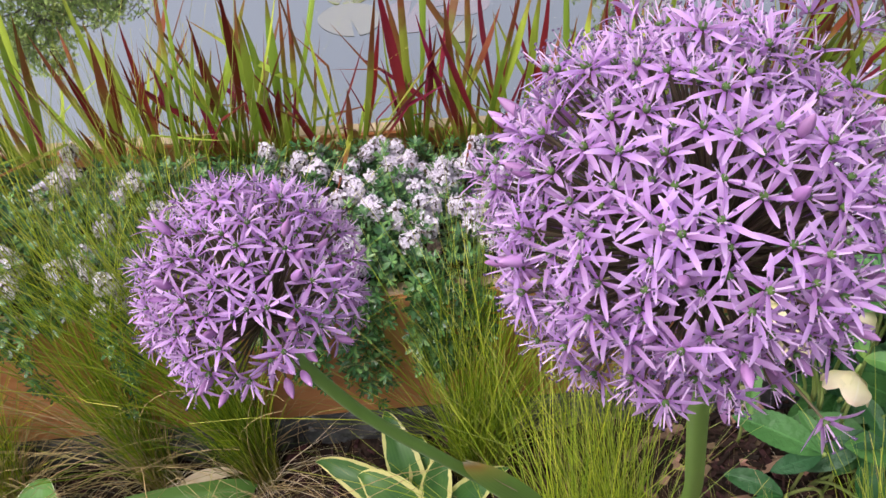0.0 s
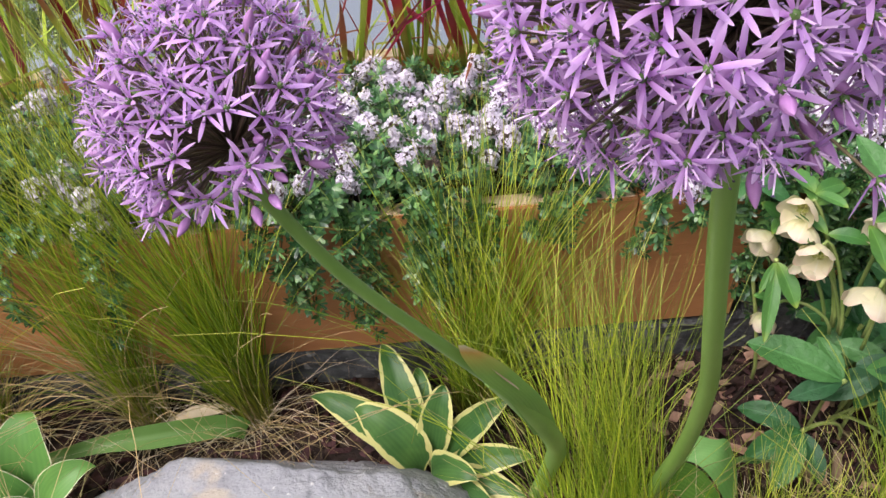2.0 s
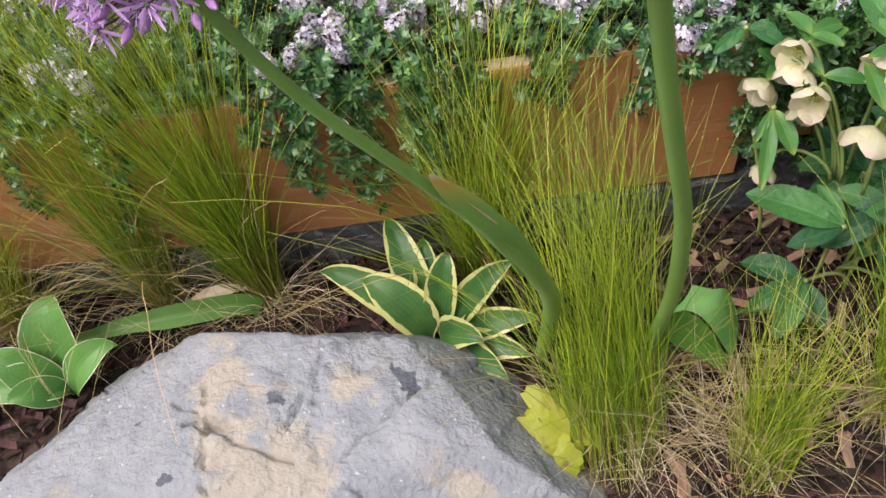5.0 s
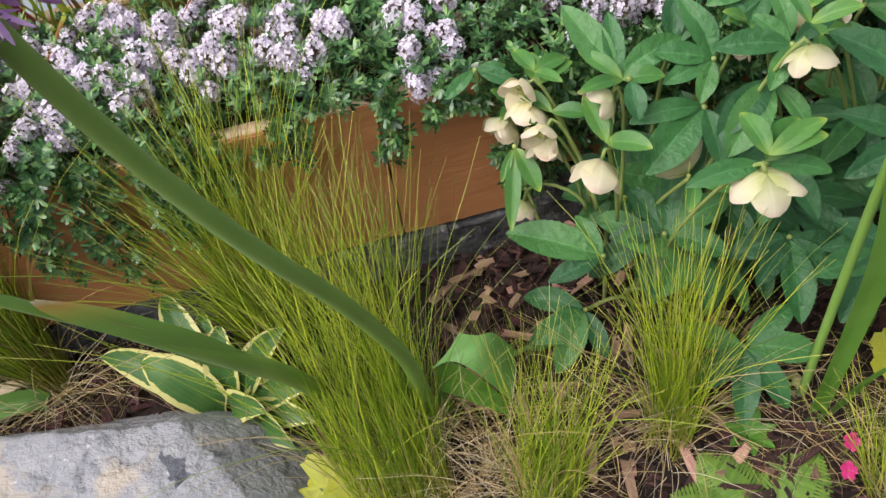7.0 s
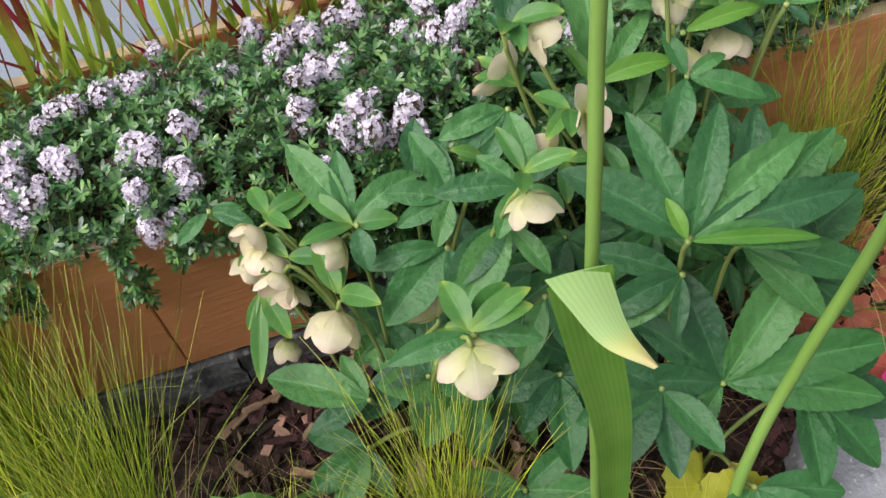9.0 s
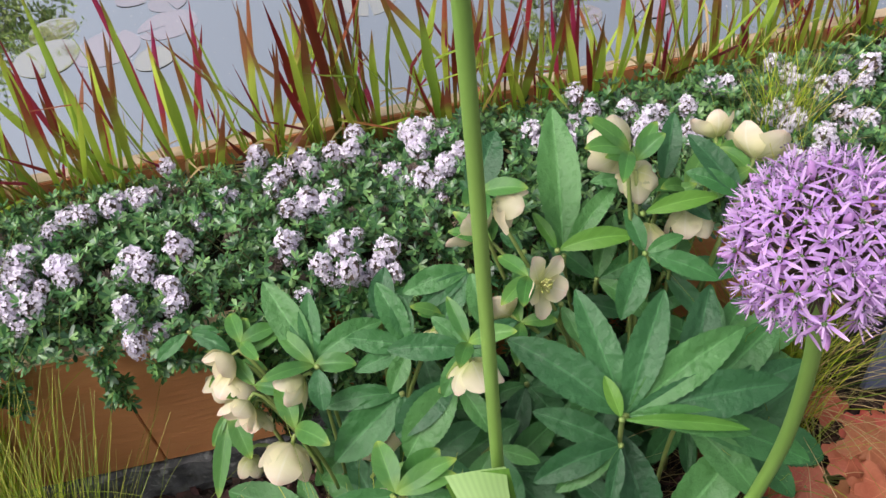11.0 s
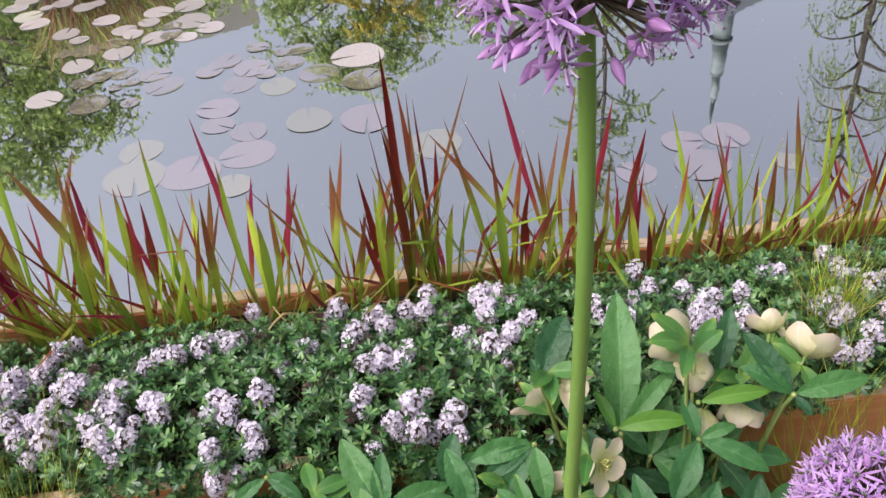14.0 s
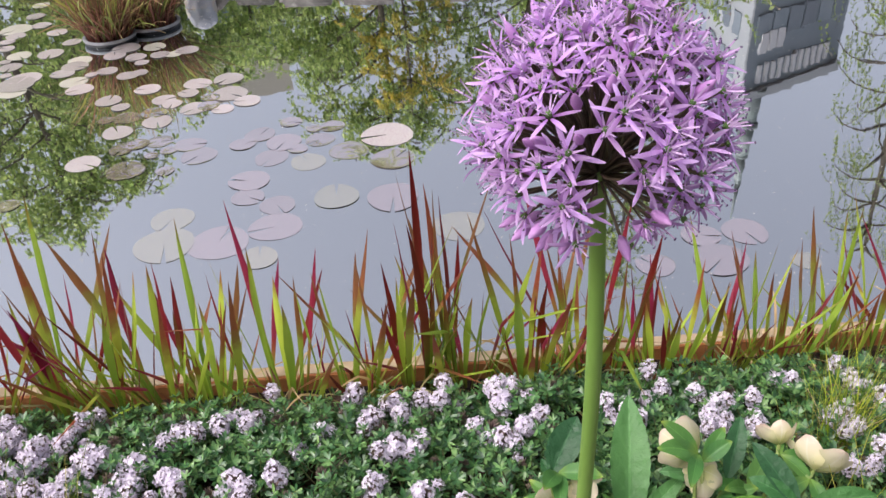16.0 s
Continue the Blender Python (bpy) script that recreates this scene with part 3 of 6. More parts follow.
# ---- boulders ----
def boulder(name, c, r, seed, label, sub=5, cuts=(), pits=()):
    s = Shape(M_STONE)
    bm = bmesh.new()
    bmesh.ops.create_icosphere(bm, subdivisions=sub, radius=1)
    off = Vector((seed * 7.3, seed * 3.1, seed))
    facets = [(Vector((U(-1, 1), U(-1, 1), U(-0.1, 0.6))).normalized(), U(0.86, 1.0)) for _ in range(16)]
    facets += [(Vector(f).normalized(), k) for f, k in cuts]
    cracks = [(math.cos(t), math.sin(t), U(-0.08, 0.08)) for t in (0.2, 1.1, 2.4)]
    for v in bm.verts:
        p = v.co.normalized()
        d = 1.06 + 0.08 * noise.noise(p * 1.3 + off)
        for f, k in facets:
            d = min(d, k / max(0.2, p.dot(f)))
        p = p * d
        q = Vector((p.x * r[0], p.y * r[1], p.z * r[2]))
        grain = noise.turbulence(q * 30 + off, 4, True)
        ledge = math.floor(3.0 * noise.noise(q * 8 + off) + 0.6 * noise.noise(q * 40 + off) + 0.5) / 3.0
        q += p.normalized() * (0.0075 * ledge - 0.0022 * grain) + noise.noise_vector(q * 140 + off) * 0.0008
        for a, b, c0 in cracks:
            w = a * q.x + b * q.y + c0 + 0.012 * noise.noise(q * 9 + off) + 0.004 * noise.noise(q * 50 + off)
            if abs(w) < 0.0026 and p.z > 0 and noise.noise(q * 6 + off) > -0.1:
                q.z -= 0.012 * (1 - abs(w) / 0.0026)
        for px_, py_, turn_, long_, wide_, deep in pits:
            u, w = q.x + c[0] - px_, q.y + c[1] - py_
            u, w = u * math.cos(turn_) + w * math.sin(turn_), w * math.cos(turn_) - u * math.sin(turn_)
            w += 0.006 * noise.noise(q * 60)
            e = (u / long_) ** 2 + (w / wide_) ** 2
            if e < 1 and p.z > 0:
                q.z -= deep * min(1, 2.5 * (1 - e))
        v.co = q + Vector(c)
    bm.verts.index_update()
    s.add([v.co for v in bm.verts], [[v.index for v in f.verts] for f in bm.faces])
    bm.free()
    return solid(name, s, label, "rock")


boulder("boulder", (-0.125, 0.405, -0.078), (0.345, 0.182, 0.135), 3, "large weathered grey boulder with cream patches, sunk in the mulch", 7,
        (((0.854, 0.305, 0.422), 0.757), ((0.02, -0.12, 1.0), 0.80), ((-0.15, -0.62, 0.77), 0.80), ((-0.62, 0.10, 0.78), 0.80), ((-0.80, 0.35, 0.45), 0.84), ((0.1, 0.90, 0.42), 0.88), ((0.35, -0.60, 0.70), 0.80)),
        ((-0.202, 0.414, -0.25, 0.030, 0.008, 0.020), (-0.118, 0.425, 1.3, 0.022, 0.004, 0.010), (-0.060, 0.470, 0.2, 0.012, 0.005, 0.006), (-0.10, 0.47, 1.5, 0.05, 0.0022, 0.007)))
boulder("boulder", (0.850, 0.455, -0.075), (0.085, 0.085, 0.085), 5, "small grey boulder with a tan flank, among the leaves", 6, (((0, -0.1, 1), 0.75),))


# ---- alliums ----
def petal_star(s, at, size, spread, n=6, spin=0.0):
    for k in range(n):
        a = spin + 2 * math.pi * k / n + U(-0.12, 0.12)
        out = Vector((math.cos(a), math.sin(a), 0))
        l = size * U(0.9, 1.1)
        sp = spread + U(-0.18, 0.18)
        curl = U(-0.10, 0.20)
        pts = [at + out * (0.001 + l * v * math.cos(sp * (1 - 0.5 * v))) + UP * (l * v * math.sin(sp) * (1 - 0.25 * v * v) - l * curl * v ** 3) for v in (0, 0.25, 0.5, 0.75, 0.92, 1.0)]
        ribbon(s, pts, size * 0.18, (-math.sin(a), math.cos(a), U(-0.3, 0.3)), 0.30, lambda v: (0.52, 0.86, 1.0, 0.86, 0.46, 0.10)[min(5, int(v * 5 + 0.01))])


def floret(stalk, size, spread):
    s = Shape(M_PETAL, M_OVARY, M_PEDICEL, M_FILAMENT, M_ANTHER)
    tip = Vector((0, 0, stalk))
    bend = Vector((U(-0.004, 0.004), U(-0.004, 0.004), 0))
    tube(s, [Vector((0, 0, 0.003)), tip * 0.5 + bend, tip], 0.00055, 4, 2, False)
    lo = len(s.v)
    petal_star(s, tip, size, spread, 6, U(0, 1))
    ball(s, tip + UP * size * 0.12, size * 0.14, 1, 1)
    tube(s, [tip + UP * 0.002, tip + UP * size * 0.5], 0.0002, 3, 3, False)
    for k in range(6):
        a = U(0, 0.3) + 2 * math.pi * (k + 0.5) / 6
        e = tip + Vector((math.cos(a) * size * U(0.3, 0.5), math.sin(a) * size * U(0.3, 0.5), size * U(0.55, 0.9)))
        ribbon(s, [tip, tip.lerp(e, 0.5), e], 0.00085, (-math.sin(a), math.cos(a), 0), 0, lambda v: 1.0 - 0.5 * v, 1, mi=3)
        ball(s, e, size * 0.045, 4, 0, (1.6, 0.8, 0.8))
    nod = Euler((U(-0.4, 0.4), U(-0.4, 0.4), 0)).to_matrix()
    s.v[lo:] = [tuple(tip + nod @ (Vector(p) - tip)) for p in s.v[lo:]]
    return s.mesh("floret")


def floret_bud(stalk, size):
    s = Shape(M_BUD, M_OVARY, M_PEDICEL)
    tip = Vector((0, 0, stalk))
    tube(s, [Vector((0, 0, 0.003)), tip], 0.00055, 4, 2, False)
    tube(s, [tip + UP * size * v for v in (-0.05, 0.1, 0.35, 0.6, 0.85, 1.0)], [size * r for r in (0.05, 0.15, 0.21, 0.18, 0.10, 0.02)], 6, 0)
    return s.mesh("bud")


def allium(label, head, centre, radius, count, size, stem_pts, stem_r, seed, bare=2.3, buds=0.08, gaps=(), sparse=0.0):
    """A head whose stalks meet in head and whose florets lie on a ball round centre; bare: how far down they go, from the stem's line."""
    global RND, U
    RND = random.Random(seed)
    U = RND.uniform
    plant = root("allium", stem_pts[0], label, "flower", "alliums in the border")
    axis = (centre - head).normalized()
    s = Shape(M_STEM)
    line = spline(stem_pts + [head - axis * 0.004], 6)
    n = len(line)
    tube(s, line, [stem_r * (1.18 - 0.38 * i / n) for i in range(n)], 12)
    ball(s, head, stem_r * 0.95, 0, 2)
    part("stem", s, plant)
    short, long_ = radius - (centre - head).length, radius + (centre - head).length
    classes = [short + (long_ - short) * (k + 0.5) / 5 for k in range(5)]
    stars = [[floret(c - size * 0.3, size, sp) for sp in (0.0, 0.1, 0.2, 0.3, 0.45, 0.65, 0.9)] for c in classes]
    closed = [[floret_bud(c - size * 0.5, size) for _ in range(2)] for c in classes]
    turn = frame_to(axis)
    base = place_of(plant)
    for i in range(count):
        z = 1 - 2 * (i + 0.5) / count
        a = i * 2.399963 + U(-0.14, 0.14)
        th = math.acos(max(-1, min(1, z + U(-0.03, 0.03))))
        d = (turn @ Vector((math.sin(th) * math.cos(a), math.sin(th) * math.sin(a), math.cos(th)))).normalized()
        if any(d.dot(Vector(g).normalized()) > math.cos(w * U(0.8, 1.15)) for g, w in gaps):
            continue
        reach = centre + d * radius * (1 + U(-0.20, 0.03)) - head
        low = reach.normalized().angle(axis)
        if low > bare + U(-0.15, 0.15) or RND.random() < sparse * max(0, low - 1.0):
            continue
        j = min(range(5), key=lambda q: abs(classes[q] - reach.length))
        shut = RND.random() < buds * (9 if low > 1.75 else 1)
        me = RND.choice(closed[j] if shut else stars[j])
        k = max(0.82, min(1.15, reach.length / classes[j]))
        shared("bud" if shut else "floret", me, plant, Matrix.Translation(head - base) @ frame_to(reach, U(0, 6.3)) @ Matrix.Scale(k, 4))
    return plant


HEAD1, HEAD2, HEAD3, HEAD4 = Vector((0.131, 0.316, 0.627)), Vector((-0.053, 0.356, 0.546)), Vector((0.583, 0.440, 0.812)), Vector((0.713, 0.410, 0.566))
A1 = allium("large round lilac allium in full bloom on a thick green stem", HEAD1, Vector((0.1165, 0.319, 0.6475)), 0.0700, 540, 0.0110,
            [Vector((0.232, 0.510, -0.065)), Vector((0.226, 0.492, 0.02)), Vector((0.222, 0.453, 0.15)), Vector((0.212, 0.423, 0.24)), Vector((0.197, 0.392, 0.33)), Vector((0.175, 0.361, 0.42)), Vector((0.152, 0.335, 0.52))], 0.0061, 11,
            bare=2.75, buds=0.05, gaps=[((0.10, -0.72, 0.52), 0.11), ((0.24, -0.80, 0.36), 0.11), ((0.02, -0.85, 0.28), 0.08)])
# a few florets stand out on longer stalks
for d, reach, bud in (((0.35, -0.92, -0.15), 0.077, False), ((-0.93, 0.30, 0.18), 0.098, False), ((-0.79, 0.50, 0.36), 0.096, True), ((0.71, 0.55, 0.48), 0.105, True), ((0.3, 0.5, 0.8), 0.099, False), ((0.5, 0.50, 0.70), 0.103, False), ((-0.35, 0.50, 0.78), 0.100, False)):
    shared("bud" if bud else "floret", floret_bud(reach - 0.008, 0.0118) if bud else floret(reach - 0.008, 0.0118, 0.7), A1, Matrix.Translation(HEAD1 - place_of(A1)) @ frame_to(d, 0.4))
A2 = allium("smaller lilac allium head on a slanting green stem", HEAD2, Vector((-0.058, 0.361, 0.561)), 0.0535, 305, 0.0104,
            [Vector((0.118, 0.53, -0.065)), Vector((0.125, 0.495, 0.06)), Vector((0.122, 0.458, 0.151)), Vector((0.106, 0.427, 0.227)), Vector((0.077, 0.402, 0.303)), Vector((0.037, 0.380, 0.379)), Vector((-0.010, 0.363, 0.454)), Vector((-0.040, 0.357, 0.510))], 0.0040, 12, bare=2.05, buds=0.07, sparse=0.35, gaps=[((0.22, -0.80, 0.30), 0.20)])
A3 = allium("lilac allium head on a tall upright green stem", HEAD3, Vector((0.582, 0.439, 0.831)), 0.0425, 330, 0.0088,
            [Vector((0.592, 0.462, -0.065)), Vector((0.590, 0.466, 0.15)), Vector((0.584, 0.460, 0.30)), Vector((0.585, 0.459, 0.443)), Vector((0.586, 0.461, 0.514)), Vector((0.587, 0.456, 0.60)), Vector((0.587, 0.447, 0.70)), Vector((0.585, 0.442, 0.77))], 0.0037, 13, bare=2.1, buds=0.10, sparse=0.30, gaps=[((-0.08, -0.93, 0.10), 0.22), ((0.05, -0.95, -0.30), 0.32), ((-0.62, -0.75, -0.20), 0.20), ((0.50, -0.85, -0.15), 0.20)])
allium("lilac allium head half hidden, on a leaning green stem", HEAD4, Vector((0.711, 0.408, 0.580)), 0.0345, 240, 0.0082,
            [Vector((0.700, 0.425, -0.065)), Vector((0.702, 0.438, 0.035)), Vector((0.717, 0.450, 0.125)), Vector((0.736, 0.457, 0.213)), Vector((0.750, 0.456, 0.300)), Vector((0.748, 0.444, 0.385)), Vector((0.733, 0.425, 0.49))], 0.0046, 14, bare=2.1, buds=0.12, sparse=0.4, gaps=[((-0.1, -0.95, -0.05), 0.22)])
RND = random.Random(21)
U = RND.uniform


def strap(parent, pts, width, side, fold=0.25, label="", mats=None, profile=None, wave=0.05, name="leaf"):
    s = Shape(mats or M_STRAP)
    ribbon(s, spline(pts, 7), width, side, fold, profile or (lambda v: (0.75 + 0.25 * min(1, v * 3)) * (1 - max(0, v - 0.55) / 0.45 * 0.9)), 3, 0.0, wave)
    return part(name, s, parent, label)


def sheet(parent, left, right, mats, label="", n=6, belly=0.0, name="leaf"):
    """A leaf blade spanned between its two edge lines."""
    s = Shape(mats)
    a, b = spline(left, 6), spline(right, 6)
    out = (a[-1] - a[0]).cross(b[0] - a[0]).normalized()
    s.add([p.lerp(q, k / n) + out * belly * math.sin(math.pi * k / n) for p, q in zip(a, b) for k in range(n + 1)],
          [(i * (n + 1) + k, i * (n + 1) + k + 1, (i + 1) * (n + 1) + k + 1, (i + 1) * (n + 1) + k) for i in range(len(a) - 1) for k in range(n)],
          [(k / n, i / (len(a) - 1)) for i in range(len(a)) for k in range(n + 1)])
    return part(name, s, parent, label)


# leaf that stands beside the tall stem and flops over at its top
strap(A3, [(0.598, 0.440, -0.06), (0.599, 0.442, 0.10), (0.592, 0.438, 0.22), (0.580, 0.438, 0.31), (0.571, 0.441, 0.386)], 0.040, (1, 0.08, 0), 0.16, mats=M_STRAPG, profile=lambda v: 0.48 + 0.44 * v, wave=0.0)
sheet(A3, [(0.553, 0.440, 0.387), (0.561, 0.424, 0.381), (0.574, 0.405, 0.368), (0.595, 0.388, 0.364)], [(0.588, 0.444, 0.383), (0.588, 0.430, 0.378), (0.590, 0.411, 0.369), (0.598, 0.3885, 0.364)], M_FLAP, "pale bent-over leaf tip with a yellowed end", 6, 0.002)
strap(A3, [(0.606, 0.442, -0.06), (0.622, 0.430, 0.03), (0.640, 0.412, 0.10)], 0.022, (1, 0.3, 0), 0.35, mats=M_STRAPG)
# folded leaf at the foot of the large allium
sheet(A1, [(0.236, 0.500, 0.055), (0.256, 0.500, 0.062), (0.276, 0.492, 0.050), (0.306, 0.486, -0.005)], [(0.266, 0.530, 0.062), (0.284, 0.524, 0.062), (0.300, 0.530, 0.052), (0.318, 0.536, 0.010)], M_FOOT, "folded broad leaf at the foot of the stem", 6, 0.006)
sheet(A1, [(0.236, 0.500, 0.053), (0.256, 0.501, 0.058), (0.276, 0.491, 0.046), (0.304, 0.487, -0.008)], [(0.240, 0.497, 0.018), (0.258, 0.492, 0.008), (0.276, 0.484, 0.0), (0.300, 0.480, -0.02)], M_STRAPG, "", 4, 0.003)
strap(A1, [(0.236, 0.512, -0.06), (0.240, 0.502, -0.03), (0.240, 0.500, 0.03)], 0.02, (1, 0, 0.2), 0.3, mats=M_STRAPG)
strap(A1, [(0.246, 0.512, -0.055), (0.300, 0.535, -0.02), (0.350, 0.545, -0.01), (0.410, 0.540, -0.04)], 0.034, (0.2, -0.6, 0.75), 0.25, "dark strap leaf lying on the mulch", profile=lambda v: 0.5 + 0.9 * v - 1.35 * v ** 3)
# leaf that sheathes the slanting stem
s = Shape(M_STEM)
wrap = spline([(0.120, 0.525, -0.05), (0.1255, 0.494, 0.06), (0.1222, 0.4575, 0.151), (0.1062, 0.4265, 0.227), (0.0772, 0.4015, 0.303), (0.060, 0.392, 0.335)], 6)
tube(s, wrap, [0.0072 + 0.0018 * math.sin(math.pi * i / len(wrap)) - 0.0040 * (i / len(wrap)) ** 2 for i in range(len(wrap))], 12)
part("leaf", s, A2, "leaf sheath wrapped round the stem")
sheet(A2, [(0.0953, 0.4126, 0.2419), (0.0747, 0.3932, 0.3096), (0.0551, 0.3829, 0.3484), (0.0443, 0.3767, 0.3762), (0.0414, 0.3755, 0.3901)], [(0.1222, 0.4438, 0.1873), (0.1023, 0.4175, 0.2731), (0.0826, 0.4032, 0.3209), (0.0629, 0.3910, 0.3587), (0.0423, 0.3789, 0.3876)], M_SHEATH, "sheathing leaf tip, dry and orange at its end", 6, -0.003)
s = Shape(M_PAPER)
ribbon(s, spline([(0.0805, 0.3975, 0.3164), (0.0687, 0.3903, 0.3393), (0.0590, 0.3851, 0.3582)], 5), 0.0065, (0.5, -0.2, 0.5), 0.3, lambda v: oval(v), 1)
part("sheath", s, A2, "papery pale sheath")
strap(A2, [(-0.195, 0.598, -0.04), (-0.215, 0.596, -0.028), (-0.28, 0.580, -0.022), (-0.36, 0.562, -0.022), (-0.48, 0.53, -0.045)], 0.026, (0.1, 0.7, 0.5), 0.5, "fallen leaf lying on the mulch")
s = Shape(M_PAPER)
ribbon(s, spline([(-0.285, 0.603, -0.035), (-0.245, 0.609, -0.018), (-0.19, 0.616, -0.02)], 5), 0.016, (0, 1, 0.4), 0.5, lambda v: oval(v), 2)
part("sheath", s, A2, "withered brown leaf tip")


# ---- thyme in the raised bed ----
def sprig(s, p, way, length, whorls, leaf):
    pts = arc(p, way, length, 0.0, whorls, 0.12)
    ribbon(s, pts, 0.0012, Vector(way).orthogonal(), 0, lambda v: 1.0, 1, mi=1)
    for i in range(1, len(pts)):
        t = (pts[i] - pts[i - 1]).normalized()
        o = t.orthogonal().normalized()
        top = i == len(pts) - 1
        for k in range(4 if not top else 7):
            q = Matrix.Rotation(math.pi / (2 if not top else 3.5) * k + i * 0.8 + U(-0.3, 0.3), 3, t) @ o
            d = (q + t * (0.35 if not top else 0.45)).normalized()
            l = leaf * U(0.75, 1.15)
            sd = t.cross(q) * (l * 0.17)
            b = pts[i]
            nrm = d.cross(sd).normalized() * (l * 0.05)
            s.add([b, b + d * l * 0.42 + sd * 0.9, b + d * l * 0.82 + sd * 0.85, b + d * l + nrm, b + d * l * 0.82 - sd * 0.85, b + d * l * 0.42 - sd * 0.9, b + d * l * 0.55 - nrm],
                  [(0, 1, 6), (1, 2, 6), (2, 3, 6), (3, 4, 6), (4, 5, 6), (5, 0, 6)], [(0.5, 0), (1, 0.4), (1, 0.7), (0.5, 1), (0, 0.7), (0, 0.4), (0.5, 0.5)])


def thyme_head(spent=False):
    s = Shape(M_TPETAL, M_TCALYX)
    n = 76
    for i in range(n):
        z = 1 - 1.8 * (i + 0.5) / n
        a = i * 2.39996 + U(-0.3, 0.3)
        w = math.sqrt(max(0, 1 - z * z))
        d = Vector((math.cos(a) * w, math.sin(a) * w, z))
        c = Vector((d.x * 0.0092, d.y * 0.0092, d.z * 0.0118)) * U(0.78, 1.18)
        tube(s, [c * 0.3, c * 0.6, c * (1.0 if spent else 0.82)], [0.0005, 0.0010, 0.0006], 4, 1, False)
        if spent or RND.random() < 0.08:
            continue
        f = frame_to((d + Vector((U(-0.6, 0.6), U(-0.6, 0.6), U(-0.4, 0.4)))).normalized(), U(0, 6))
        g = U(0.75, 1.15)
        for k in range(4):
            b = math.pi / 2 * k + U(-0.2, 0.2)
            l = (0.00265 if k else 0.0034) * g
            o, q = Vector((math.cos(b), math.sin(b), U(0.0, 0.4))), Vector((-math.sin(b), math.cos(b), 0))
            s.add([c, c + (f @ (o * l * 0.55 + q * l * 0.46)), c + (f @ (o * l * 0.95 + q * l * 0.28)), c + (f @ (o * l * 0.95 - q * l * 0.28)), c + (f @ (o * l * 0.55 - q * l * 0.46))], [(0, 1, 2, 3, 4)])
    tube(s, [(0, 0, -0.022), (0, 0, 0)], 0.0007, 4, 1, False)
    return s.mesh("flower_head", smooth=False)


HEADS = [thyme_head() for _ in range(6)]
SPENT = [thyme_head(True) for _ in range(2)]
TH = "thyme plants in the raised bed"
PLANTS = {}


def mat_height(x, y):
    u = (y - yf(x)) / (yb(x) - yf(x))
    e = min(1, max(0, u + 0.05) / 0.16) * min(1, max(0.0, 0.74 - u) / 0.14)
    return BED + 0.008 + 0.036 * e + 0.013 * noise.noise(Vector((x * 11, y * 11, 1))) + 0.007 * noise.noise(Vector((x * 30, y * 30, 1)))


def thyme_cell(x, y):
    i = math.floor((x + 0.8) / 0.19)
    j = 0 if (y - yf(x)) < 0.13 else 1
    return i, j


cells = {}
for _ in range(6000):
    x = U(-0.8, 1.35)
    u = U(0.015, 0.73)
    y = yf(x) + u * (yb(x) - yf(x))
    if noise.noise(Vector((x * 26, y * 26, 7))) < 0.30:
        cells.setdefault(thyme_cell(x, y), []).append((x, y))
for key in sorted(cells):
    cx, cy = -0.8 + 0.19 * (key[0] + 0.5), 0
    cy = yf(cx) + (0.07 if key[1] == 0 else 0.2)
    plant = root("thyme", (cx, cy, BED), "low thyme plant with tiny green leaves and pale lilac flower heads", "thyme", TH)
    PLANTS[key] = plant
    s = Shape(M_THYME, M_TWIG)
    for x, y in cells[key]:
        z = mat_height(x, y)
        edge = y < yf(x) + 0.025
        way = Vector((U(-0.5, 0.5), U(-0.5, 0.5) - (0.3 if edge else 0.1), U(0.6, 1.0)))
        sprig(s, (x, y, z - U(0.004, 0.034)), way, U(0.022, 0.044), RND.choice((3, 3, 4)), U(0.0085, 0.0125))
    part("foliage", s, plant)

# stems that trail down the front board
for x0, count, drop in ((-0.44, 3, 0.04), (-0.335, 3, 0.13), (-0.12, 3, 0.05), (-0.07, 6, 0.15), (-0.035, 6, 0.14), (0.02, 8, 0.09), (0.055, 5, 0.08), (0.14, 3, 0.03), (0.245, 2, 0.085), (0.31, 3, 0.03), (0.39, 16, 0.14), (0.45, 16, 0.15), (0.52, 16, 0.15), (0.59, 16, 0.15), (0.66, 14, 0.13), (0.75, 10, 0.10)):
    plant = PLANTS[thyme_cell(x0, yf(x0))]
    for _ in range(count):
        s = Shape(M_THYME, M_TWIG)
        x = x0 + U(-0.045, 0.045)
        y = yf(x)
        l = drop * U(0.35, 1.15)
        k = U(-0.02, 0.02)
        pts = spline([(x, y + 0.03, 0.205), (x + k * 0.3, y - 0.012, 0.212), (x + k, y - U(0.012, 0.03), 0.20 - l * 0.45), (x + k * 1.4, y - U(0.008, 0.03), 0.20 - l)], 5)
        tube(s, pts, 0.0007, 4, 1, False)
        for i in range(4, len(pts)):
            t = (pts[i] - pts[i - 1]).normalized()
            sprig(s, pts[i], Vector((U(-0.7, 0.7), U(-1.0, -0.2), U(-0.2, 0.5))), U(0.006, 0.014), 2, U(0.0085, 0.0125))
        part("trailing_stem", s, plant)

